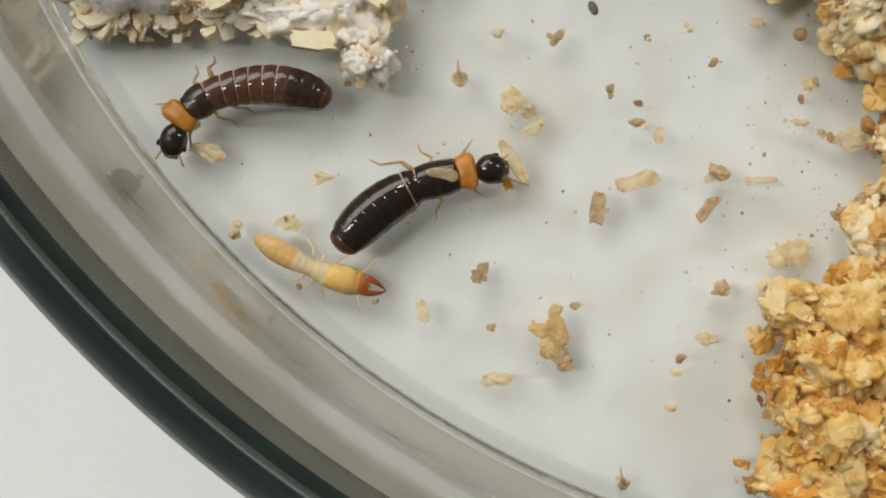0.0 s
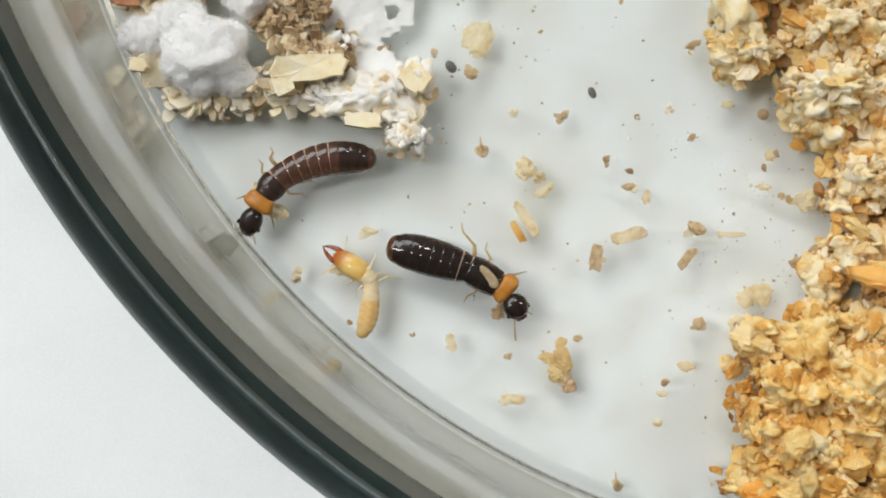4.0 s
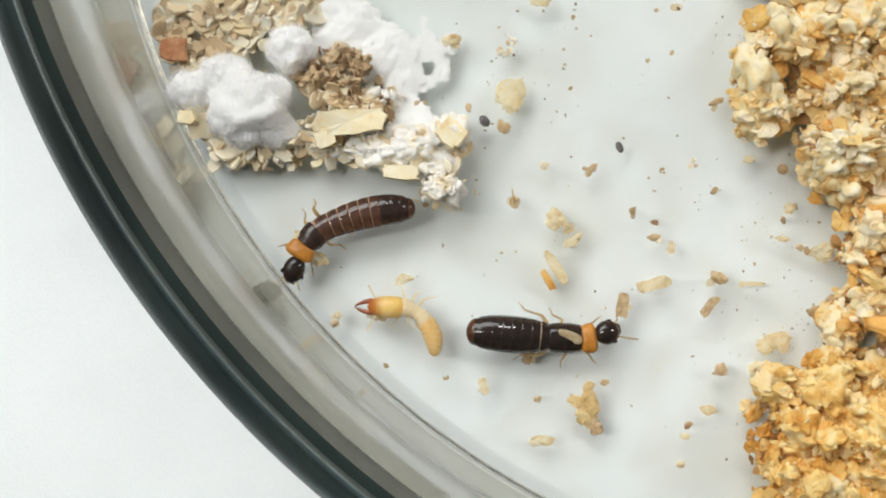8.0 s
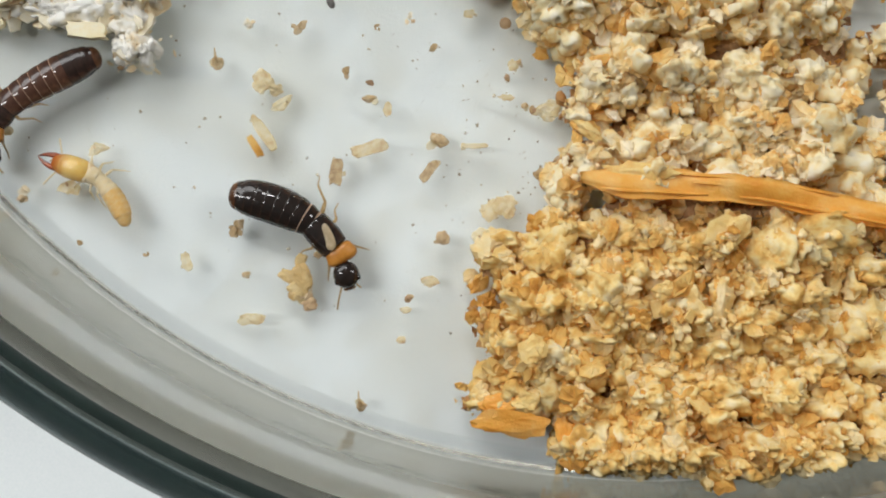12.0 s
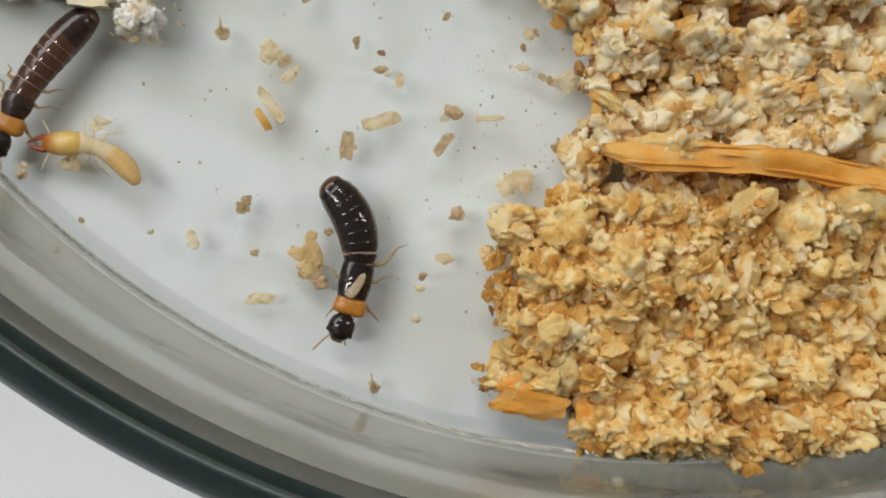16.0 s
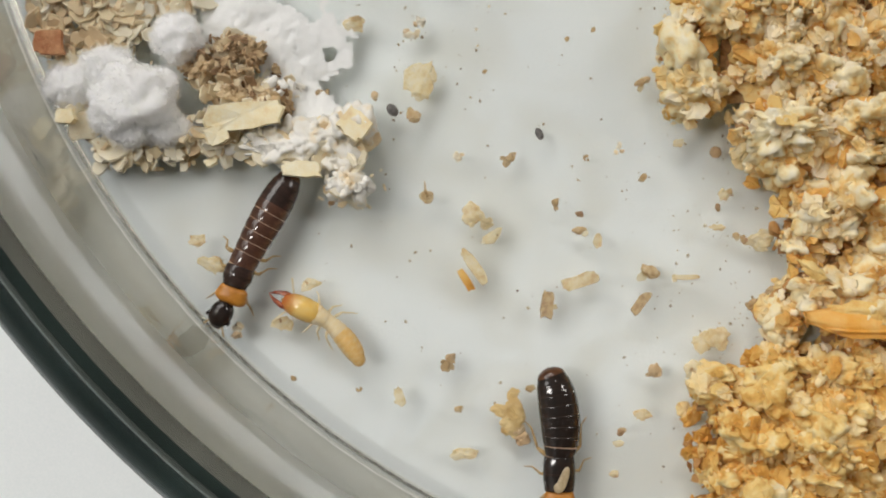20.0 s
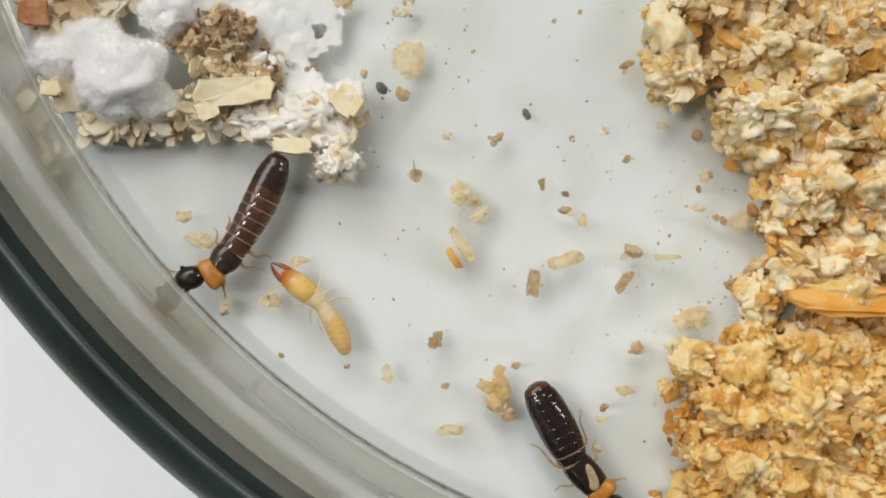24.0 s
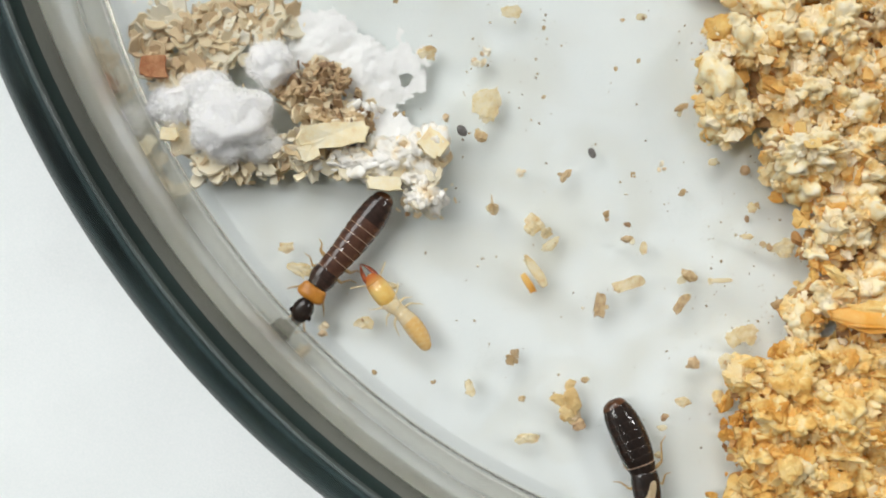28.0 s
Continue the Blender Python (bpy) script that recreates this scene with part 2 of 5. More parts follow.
RING = material("dark_seam", [(0.0, (0.014, 0.008, 0.005)), (1.0, (0.035, 0.018, 0.011))], 0.4, 0.05, 0.4, 0.1, 0, 0, 1.0)
TIP = material("russet_tip", [(0.0, (0.035, 0.014, 0.007)), (1.0, (0.13, 0.05, 0.017))], 0.5, 0.04, 0.3, 0.1, 0, 0, 0.8)
AMBER = material("amber_shield", [(0.0, (0.42, 0.155, 0.018)), (1.0, (0.58, 0.25, 0.04))], 0.5, 0.05, 0.32, 0.15)
LEG = material("amber_leg", [(0.0, (0.42, 0.26, 0.10)), (1.0, (0.62, 0.45, 0.21))], 0.3, 0.04, 0.4, 0.1, 0.2)
WING = material("wing_scale", [(0.0, (0.42, 0.31, 0.17)), (1.0, (0.6, 0.48, 0.3))], 0.25, 0.05, 0.3, 0.2, 0.2)
EYE = material("black_eye", [(0.0, (0.004, 0.004, 0.004)), (1.0, (0.012, 0.01, 0.01))], 0.1, 0.02, 0.15, 0.1)


def head_shell():
    """The soldier's head: honey yellow behind, running into russet at the jaws (x is ahead)."""
    m = material("honey_head_shell", [(0.0, (0.90, 0.58, 0.13)), (1.0, (0.94, 0.72, 0.28))], 0.6, 0.05, 0.4, 0.08, 0.2, 0, 1.0)
    n, l, b = m.node_tree.nodes, m.node_tree.links, m.node_tree.nodes["Principled BSDF"]
    co, axes, ramp, mix = n.new("ShaderNodeTexCoord"), n.new("ShaderNodeSeparateXYZ"), n.new("ShaderNodeMapRange"), n.new("ShaderNodeMix")
    mix.data_type, mix.inputs[7].default_value = "RGBA", (0.55, 0.13, 0.015, 1)
    ramp.inputs[1].default_value, ramp.inputs[2].default_value = 0.15 * MM, 0.95 * MM
    l.new(co.outputs["Object"], axes.inputs[0])
    l.new(axes.outputs[0], ramp.inputs[0])
    l.new(ramp.outputs[0], mix.inputs[0])
    l.new(b.inputs["Base Color"].links[0].from_socket, mix.inputs[6])
    l.new(mix.outputs[2], b.inputs["Base Color"])
    return m


GOLD = head_shell()
JAW = material("dark_red_jaw", [(0.0, (0.13, 0.02, 0.006)), (1.0, (0.42, 0.09, 0.02))], 0.35, 0.04, 0.3, 0.08, 0, 0, 1.0)
PALE = material("pale_soft_body", [(0.0, (0.93, 0.80, 0.48)), (1.0, (0.96, 0.88, 0.66))], 0.25, 0.05, 0.4, 0.15, 0.25, 0, 0.4, clear=0.22)
STRAW = material("straw_abdomen", [(0.0, (0.88, 0.58, 0.18)), (1.0, (0.95, 0.77, 0.40))], 0.3, 0.05, 0.4, 0.12, 0.25, 0, 0.5, clear=0.12)


# ---- mesh helpers ----
def smooth(me, on=True):
    me.polygons.foreach_set("use_smooth", [on] * len(me.polygons))


def mesh_from(name, verts, faces, mat, soft=True):
    me = bpy.data.meshes.new(name)
    me.from_pydata([tuple(v) for v in verts], [], [tuple(f) for f in faces])
    me.materials.append(mat)
    smooth(me, soft)
    return me


def part(name, me, parent, at=None, label=""):
    ob = new(name, me)
    ob.parent = parent
    if at is not None:
        ob.matrix_basis = at
    return tagged(ob, label)


def revolve(profile, n):
    """An open profile of (radius, height) in mm turned about z."""
    a = np.linspace(0, 2 * np.pi, n, endpoint=False)
    v = np.concatenate([np.stack([r * np.cos(a), r * np.sin(a), z + 0 * a], 1) for r, z in profile]) * MM
    f = [(i * n + j, i * n + (j + 1) % n, (i + 1) * n + (j + 1) % n, (i + 1) * n + j) for i in range(len(profile) - 1) for j in range(n)]
    return v, f


def loft(rings, n=18, closed=True):
    """Rings of (x, half width, half height, y, z) in mm along x."""
    a = np.linspace(0, 2 * np.pi, n, endpoint=False)
    v = [np.stack([x + 0 * a, y + ry * np.cos(a), z + rz * np.sin(a)], 1) for x, ry, rz, y, z in rings]
    v = np.concatenate(v) * MM
    f = [(i * n + j, (i + 1) * n + j, (i + 1) * n + (j + 1) % n, i * n + (j + 1) % n) for i in range(len(rings) - 1) for j in range(n)]
    if closed:
        v = np.concatenate([v, [[rings[0][0] * MM, rings[0][3] * MM, rings[0][4] * MM], [rings[-1][0] * MM, rings[-1][3] * MM, rings[-1][4] * MM]]])
        k, e = len(v) - 2, (len(rings) - 1) * n
        f += [(k, j, (j + 1) % n) for j in range(n)] + [(k + 1, e + (j + 1) % n, e + j) for j in range(n)]
    return v, f


def tube(points, radii, n=8):
    """A tapered limb through points in mm."""
    p = np.array(points, float)
    v, f = [], []
    for i in range(len(p)):
        d = p[min(i + 1, len(p) - 1)] - p[max(i - 1, 0)]
        d /= np.linalg.norm(d)
        u = np.cross(d, (0, 0, 1.0)) if abs(d[2]) < 0.95 else np.cross(d, (1.0, 0, 0))
        u /= np.linalg.norm(u)
        w = np.cross(d, u)
        v += [p[i] + radii[i] * (np.cos(a) * u + np.sin(a) * w) for a in np.linspace(0, 2 * np.pi, n, endpoint=False)]
    for i in range(len(p) - 1):
        f += [(i * n + j, i * n + (j + 1) % n, (i + 1) * n + (j + 1) % n, (i + 1) * n + j) for j in range(n)]
    f += [tuple(range(n))[::-1], tuple(range((len(p) - 1) * n, len(p) * n))]
    return np.array(v) * MM, f


def ico(sub):
    bm = bmesh.new()
    bmesh.ops.create_icosphere(bm, subdivisions=sub, radius=1.0)
    v = np.array([q.co[:] for q in bm.verts])
    f = [tuple(q.index for q in p.verts) for p in bm.faces]
    bm.free()
    return v, f


ICO = {k: ico(k) for k in (2, 3, 4, 5)}


def lump(seed, sub=2, rough=0.5, freq=1.6, size=(1, 0.75, 0.5)):
    """A ragged chunk about 1 in radius."""
    v, f = ICO[sub]
    off = Vector((seed * 7.31, seed * 3.17, seed * 1.73))
    k = np.array([1 + rough * noise.noise(Vector(q) * freq + off) + 0.45 * rough * noise.noise(Vector(q) * freq * 2.7 + off) for q in v])
    return v * k[:, None] * np.array(size), f


def ragged(seed, amp=1.0):
    """A torn, pitted crumb about 1 in radius."""
    v, f = ICO[3]
    off = Vector((seed * 5.3, seed * 2.9, seed * 1.1))
    k = np.array([max(0.25, 1 + amp * (0.75 * noise.noise(Vector(q) * 1.2 + off) + 0.5 * noise.noise(Vector(q) * 2.6 + off) + 0.32 * noise.noise(Vector(q) * 5 + off) - 0.22 * abs(noise.noise(Vector(q) * 3.1 - off)))) for q in v])
    r = random.Random(seed)
    return v * k[:, None] * np.array((1.05, r.uniform(0.6, 0.9), r.uniform(0.35, 0.6))), f


def chunk(seed, sub=3, planes=8):
    """A broken angular chip about 1 in radius with flat facets."""
    rng = np.random.default_rng(seed)
    v, f = ICO[sub]
    n = rng.normal(size=(planes, 3))
    n /= np.linalg.norm(n, axis=1)[:, None]
    o = rng.uniform(0.35, 0.75, planes)
    k = np.minimum(1.0, (o[None] / np.maximum(v @ n.T, 1e-3)).min(1))
    return v * k[:, None] * np.array((1.25, rng.uniform(0.75, 1.1), rng.uniform(0.35, 0.6))), f


def torn(seed, sub=3):
    """A torn fibrous crumb about 1 in radius: broken facets with pits and tags."""
    v, f = chunk(seed + 500, sub, 6)
    off = Vector((seed * 4.3, seed * 2.3, seed * 0.9))
    k = np.array([1 + 0.5 * noise.noise(Vector(q) * 1.4 + off) + 0.36 * noise.noise(Vector(q) * 2.7 + off) - 0.26 * abs(noise.noise(Vector(q) * 4.5 - off)) for q in v])
    return v * np.maximum(k, 0.3)[:, None] * np.array((1.0, 1.0, 1.25)), f


def tatter(seed):
    """A torn wood flake about 1 in radius with a jagged outline and a buckled top."""
    r = random.Random(seed)
    n = 15
    a = [2 * math.pi * (i + r.uniform(-0.35, 0.35)) / n for i in range(n)]
    long, buckle = r.uniform(0.55, 0.95), r.uniform(-0.35, 0.45)
    k = [0.78 + 0.3 * noise.noise((1.5 * math.cos(b), 1.5 * math.sin(b), seed)) + r.uniform(-0.17, 0.15) for b in a]
    v = []
    for q, z in ((0.5, 0.2), (1.0, 0.06), (0.9, -0.22)):
        v += [(1.1 * q * e * math.cos(b), long * q * e * math.sin(b), z + buckle * (q * e) ** 2 * math.cos(2 * b) + r.uniform(-0.1, 0.1)) for b, e in zip(a, k)]
    v += [(0, 0, 0.24), (0, 0, -0.3)]
    f = [(i * n + j, i * n + (j + 1) % n, (i + 1) * n + (j + 1) % n, (i + 1) * n + j)[::-1] for i in (0, 1) for j in range(n)]
    f += [(3 * n, j, (j + 1) % n) for j in range(n)] + [(3 * n + 1, 2 * n + (j + 1) % n, 2 * n + j) for j in range(n)]
    return np.array(v), f


def slab(seed, size=(1, 0.6, 0.15), cuts=3, square=1.0):
    """A torn flat flake: an uneven outline with a top and a bottom, slightly curled."""
    r = random.Random(seed)
    n = 11 + cuts
    a = [2 * math.pi * (i + r.uniform(-0.3, 0.3)) / n for i in range(n)]
    k = [0.86 + 0.24 * noise.noise((2.2 * math.cos(b), 2.2 * math.sin(b), seed)) + r.uniform(-0.1, 0.1) for b in a]
    curl, twist = r.uniform(-0.25, 0.35), r.uniform(-0.2, 0.2)
    top, mid = [], []
    for s, z in ((1.0, 1), (1.06, 0), (0.96, -1)):
        for b, q in zip(a, k):
            x, y = (s * q * math.copysign(abs(c) ** square, c) for c in (math.cos(b), math.sin(b)))
            x, y = max(-1.0, min(1.0, x)), max(-1.0, min(1.0, y))
            top.append((x * size[0], y * size[1], z * size[2] + (curl * x * x + twist * x * y) * size[0] * 0.6 + r.uniform(-0.05, 0.05) * size[2]))
    f = [(i, (i + 1) % n, n + (i + 1) % n, n + i)[::-1] for i in range(n)] + [(n + i, n + (i + 1) % n, 2 * n + (i + 1) % n, 2 * n + i)[::-1] for i in range(n)]
    v = top + [(0, 0, size[2]), (0, 0, -size[2])]
    f += [(3 * n, i, (i + 1) % n) for i in range(n)] + [(3 * n + 1, 2 * n + (i + 1) % n, 2 * n + i) for i in range(n)]
    return np.array(v), f


def joined(name, pieces, mat, soft=False):
    """Many transformed copies of small shapes in one mesh."""
    vs, fs, k = [], [], 0
    for (v, f), m in pieces:
        m = np.array(m)
        vs.append(v @ m[:3, :3].T + m[:3, 3])
        fs += [tuple(i + k for i in q) for q in f]
        k += len(v)
    return mesh_from(name, np.concatenate(vs), fs, mat, soft)


def place(x, y, z, size, r, tilt=180):
    """A pose in mm with a chance turn and one size."""
    return pose(x * MM, y * MM, z * MM, r.uniform(-tilt, tilt), r.uniform(-tilt, tilt), r.uniform(0, 360)) @ Matrix.Scale(size * MM, 4)


# ---- the setting ----
def box(name, x0, x1, y0, y1, z0, z1, mat, label):
    v = [(x, y, z) for x in (x0, x1) for y in (y0, y1) for z in (z0, z1)]
    f = [(0, 1, 3, 2), (4, 6, 7, 5), (0, 4, 5, 1), (2, 3, 7, 6), (0, 2, 6, 4), (1, 5, 7, 3)]
    return tagged(new(name, mesh_from(name, v, f, mat, False)), label, kind="structure")


box("floor", -3, 3, -3, 3, -0.85, -0.75, FLOORING, "grey vinyl floor of the room")
box("ceiling", -3, 3, -3, 3, 1.95, 2.05, PLASTER, "painted ceiling")
box("wall_north", -3, 3, 3, 3.1, -0.75, 1.95, PLASTER, "plain white painted wall")
box("wall_south", -3, 3, -3.1, -3, -0.75, 1.95, PLASTER, "plain white painted wall")
box("wall_east", 3, 3.1, -3, 3, -0.75, 1.95, PLASTER, "plain white painted wall")
box("wall_west", -3.1, -3, -3, 3, -0.75, 1.95, PLASTER, "plain white painted wall")
TABLE = -0.85
box("table_top", -0.8, 0.8, -0.5, 0.5, -0.033, (TABLE - 0.3) * MM, BENCH, "grey laminate bench top")
sheet = box("paper_sheet", -0.16, 0.12, -0.13, 0.16, (TABLE - 0.3) * MM, (TABLE - 0.02) * MM, PAPER, "white paper lying under the glass dish")


def ceiling_light(x, y, watts):
    lamp = tagged(new("ceiling_light"), "unseen white enamel ceiling light fixture", "lamp", "ceiling lights")
    lamp.location = (x, y, 1.9)
    v, f = loft([(-610, 110, 34, 0, 34), (-600, 120, 36, 0, 34), (600, 120, 36, 0, 34), (610, 110, 34, 0, 34)], 4)
    part("housing", mesh_from("housing", v, f, METAL, False), lamp)
    light = bpy.data.lights.new("tube_light", "AREA")
    light.shape, light.size, light.size_y, light.energy, light.color = "RECTANGLE", 1.15, 0.14, watts, (1.0, 0.98, 0.95)
    ob = new("tube_light", light)
    ob.location = (x, y, 1.86)


for x, y, watts in LAMPS:
    ceiling_light(x, y, watts)


def added_lamp(x, y, z, watts):
    """An unseen small lamp head on a bent arm, added beside the dish."""
    lamp = tagged(new("added_lamp"), "added unseen white enamel lamp leaning over the dish", "lamp")
    head = pose(0, 0, 0) @ look((x, y, z), (-0.02, -0.03, 0))
    v, f = loft([(-68, 44, 10, 0, 0), (-64, 48, 14, 0, 0), (64, 48, 14, 0, 0), (68, 44, 10, 0, 0)], 12)
    part("lamp_head", mesh_from("lamp_head", v, f, METAL), lamp, head @ pose(0, 0, 0.017))
    stem = [(x * 1000, y * 1000 + 12, z * 1000 + 25), (x * 1000 + 10, 260, 330), (x * 1000 + 20, 330, 200), (x * 1000 + 20, 340, -2)]
    part("arm", mesh_from("arm", *tube(stem, (6, 6, 7, 8), 12), METAL), lamp)
    v, f = revolve([(0.001, 10), (50, 10), (56, 6), (56, -2.4), (0.001, -2.4)], 32)
    part("foot", mesh_from("foot", v, [q[::-1] for q in f], METAL), lamp, pose(x + 0.02, 0.34, 0))
    light = bpy.data.lights.new("added_light", "AREA")
    light.shape, light.size, light.size_y, light.energy, light.color = "RECTANGLE", 0.13, 0.05, watts, (1.0, 0.985, 0.96)
    new("added_light", light).matrix_basis = head


added_lamp(*ADDED_LAMP)


def petri_dish():
    dish = tagged(new("petri_dish"), "round clear glass dish with thick greenish rim on white paper", "dish")
    v, f = revolve([(0.0001, 0.0), (20, 0.0), (42.3, 0.0)], 200)
    w, g = revolve([(42.3, -0.6), (20, -0.6), (0.0001, -0.6)], 200)
    part("base", mesh_from("base", np.concatenate([v, w]), [q[::-1] for q in f] + [tuple(i + len(v) for i in q) for q in g], CLEAR), dish)
    inner = [(42.3, 0.0), (42.5, 0.02), (42.7, 0.09), (42.87, 0.22), (43.0, 0.42), (43.09, 0.75), (43.16, 1.2), (43.3, 2.2), (43.5, 3.9), (43.66, 5.6), (43.8, 7.0), (43.93, 8.6), (44.1, 10.4)]
    lip = [(44.1, 10.4), (44.25, 11.3), (44.7, 12.1), (45.3, 12.45), (45.78, 12.56), (45.84, 12.66), (45.92, 12.68), (45.99, 12.63), (46.05, 12.52), (46.5, 12.35), (47.05, 11.95), (47.42, 11.3), (47.5, 10.6)]
    outer = [(47.5, 10.6), (47.1, 7.0), (46.65, 3.0), (46.5, 1.0), (46.25, 0.2), (45.8, -0.4), (45.2, -0.7), (44.6, -0.8), (44.1, -0.77), (43.7, -0.65), (43.3, -0.6), (42.3, -0.6)]
    v, f = revolve(inner + lip[1:] + outer[1:], 256)
    me = mesh_from("rim_wall", v, [q[::-1] for q in f], WALLGLASS)
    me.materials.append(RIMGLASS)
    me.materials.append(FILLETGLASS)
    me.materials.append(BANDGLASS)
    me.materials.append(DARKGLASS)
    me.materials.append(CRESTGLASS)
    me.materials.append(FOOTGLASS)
    # tint bands by height imitate the wall's reflections and its dark rim
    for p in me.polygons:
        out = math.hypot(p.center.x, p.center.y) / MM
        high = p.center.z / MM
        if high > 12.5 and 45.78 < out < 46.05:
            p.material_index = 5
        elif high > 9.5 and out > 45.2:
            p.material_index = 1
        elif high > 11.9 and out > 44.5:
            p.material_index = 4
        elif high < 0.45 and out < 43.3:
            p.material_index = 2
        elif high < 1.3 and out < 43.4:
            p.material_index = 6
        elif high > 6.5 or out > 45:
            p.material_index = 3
    part("rim_wall", me, dish, label="thick rounded glass wall with green rim, reflections and darkness put into tint bands").visible_shadow = False
    # added sheet, no part of a dish: darkens what shows through the wall
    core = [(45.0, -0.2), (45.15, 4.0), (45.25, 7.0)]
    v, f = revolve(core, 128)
    part("tinted_core", mesh_from("tinted_core", v, f, WALLTINT), dish, label="added olive sheet darkening the view through the glass wall").visible_shadow = False
    return dish


petri_dish()


# ---- heap of crumbly sawdust ----
CRUMBS = [lump(i, 2, 0.75, 1.5, (1, 0.8, 0.62)) for i in range(14)]
RAGGED = [ragged(i + 1) for i in range(18)]
CURDS = [torn(i + 1, 2 + i % 2) for i in range(18)]
TATTERS = [tatter(i + 1) for i in range(24)]
CRUMBLETS = [tatter(i + 40) for i in range(12)] + [chunk(i + 60, 2, 7) for i in range(4)]
FLAKES = [slab(i + 50, (1, 0.75, 0.26), 2) for i in range(10)]
CLUMPS = [
    (-9.02, -18.58, 1.49, 1.22, 2.6),
    (-4.87, -20.27, 2.58, 1.68, 4.4),
    (-1.1, -19.93, 2.17, 1.49, 4.6),
    (1.63, -20.07, 1.63, 1.63, 4.4),
    (-3.16, -24.2, 2.04, 1.22, 4),
    (0.72, -24.53, 2.31, 1.41, 4.2),
    (3.98, -24.3, 1.9, 1.63, 4.2),
    (-3.58, -27.87, 1.68, 1.3, 4.4),
    (-0.06, -27.05, 2.17, 1.22, 3.6),
    (4.24, -27.12, 1.9, 1.09, 3.8),
    (-8.33, -32.87, 1.58, 1.14, 2.2),
    (-6.08, -32.23, 1.63, 1.22, 3),
    (-3.45, -31.88, 2.31, 1.49, 3.6),
    (-0.83, -32.45, 1.9, 1.63, 4),
    (1.76, -31.96, 1.63, 1.36, 4.6),
    (4.13, -33.06, 1.63, 2.04, 4.6),
    (-8.95, -35.57, 1.03, 1.3, 2.4),
    (-6.63, -34.78, 1.9, 1.49, 3.8),
]
CLUMPS += [
    (-3.67, -35.07, 2.58, 2.04, 4.6),
    (-0.46, -35.65, 2.44, 1.9, 4.4),
    (2.43, -35.95, 2.31, 1.77, 4.6),
    (-7.85, -37.98, 1.63, 1.14, 3.2),
    (-9.28, -39.21, 1.41, 0.87, 2.2),
    (-5.38, -39.66, 1.63, 1.22, 2.4),
    (-2.36, -39.08, 2.44, 1.49, 4),
    (0.77, -39.1, 2.17, 1.63, 4.4),
    (3.77, -39.43, 1.9, 1.9, 4),
]
CLUMPS += [
    (-2.47, -41.09, 1.92, 1.44, 3.8),
    (0.27, -42.08, 1.8, 1.2, 3.4),
    (2.69, -41.68, 1.92, 1.44, 3.8),
    (5.02, -42.4, 1.44, 1.32, 3.8),
    (4.12, -39.16, 1.92, 1.44, 4.6),
    (1.67, -38.83, 1.44, 1.2, 4),
    (4.23, -29.15, 2.15, 1.68, 4.2),
    (5.47, -32.4, 1.68, 1.92, 4.6),
    (-9.22, -15.87, 1.46, 2.48, 3),
    (-8.86, -18.21, 1.61, 1.46, 3.2),
    (-6.66, -14.57, 2.34, 1.9, 4),
    (-4.23, -14.66, 1.9, 2.04, 4.6),
    (-5.04, -17.18, 2.04, 1.46, 4.2),
]


def inside(x, y, gap=0.3):
    return math.hypot(x, y) < 42.8 - gap


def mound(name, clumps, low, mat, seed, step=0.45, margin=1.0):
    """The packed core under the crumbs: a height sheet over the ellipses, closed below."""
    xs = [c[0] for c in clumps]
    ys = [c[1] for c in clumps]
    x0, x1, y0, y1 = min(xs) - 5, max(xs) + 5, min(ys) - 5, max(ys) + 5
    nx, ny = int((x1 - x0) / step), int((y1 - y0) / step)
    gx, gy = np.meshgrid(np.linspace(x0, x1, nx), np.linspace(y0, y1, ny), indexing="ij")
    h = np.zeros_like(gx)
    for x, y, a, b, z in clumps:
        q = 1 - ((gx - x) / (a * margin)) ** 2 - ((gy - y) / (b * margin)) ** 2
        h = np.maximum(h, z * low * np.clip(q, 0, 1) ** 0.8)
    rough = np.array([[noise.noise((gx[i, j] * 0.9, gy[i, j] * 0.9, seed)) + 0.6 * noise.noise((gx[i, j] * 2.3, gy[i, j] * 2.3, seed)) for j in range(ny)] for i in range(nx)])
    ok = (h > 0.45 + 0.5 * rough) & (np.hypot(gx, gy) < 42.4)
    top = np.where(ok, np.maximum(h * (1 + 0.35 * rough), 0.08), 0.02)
    v, f, idx = [], [], {}
    for i in range(nx):
        for j in range(ny):
            if ok[i, j]:
                idx[i, j] = len(v)
                v.append((gx[i, j] * MM, gy[i, j] * MM, top[i, j] * MM))
    for i in range(nx - 1):
        for j in range(ny - 1):
            q = [(i, j), (i + 1, j), (i + 1, j + 1), (i, j + 1)]
            if all(k in idx for k in q):
                f.append(tuple(idx[k] for k in q))
    return mesh_from(name, v, f, mat)


def on_clump(c, r, low=0.0):
    """A chance point on the upper side of a clump, in mm."""
    x, y, a, b, z = c
    while True:
        u, w = r.uniform(-1, 1), r.uniform(-1, 1)
        d = u * u + w * w
        if d < 1:
            break
    k = 1 + 0.16 * noise.noise((x + 2.2 * u, y + 2.2 * w, 3.0))
    return x + a * u * k, y + b * w * k, max(low, z * math.sqrt(1 - d) * (0.82 + 0.3 * noise.noise((x + u * a, y + w * b, 9.0))))


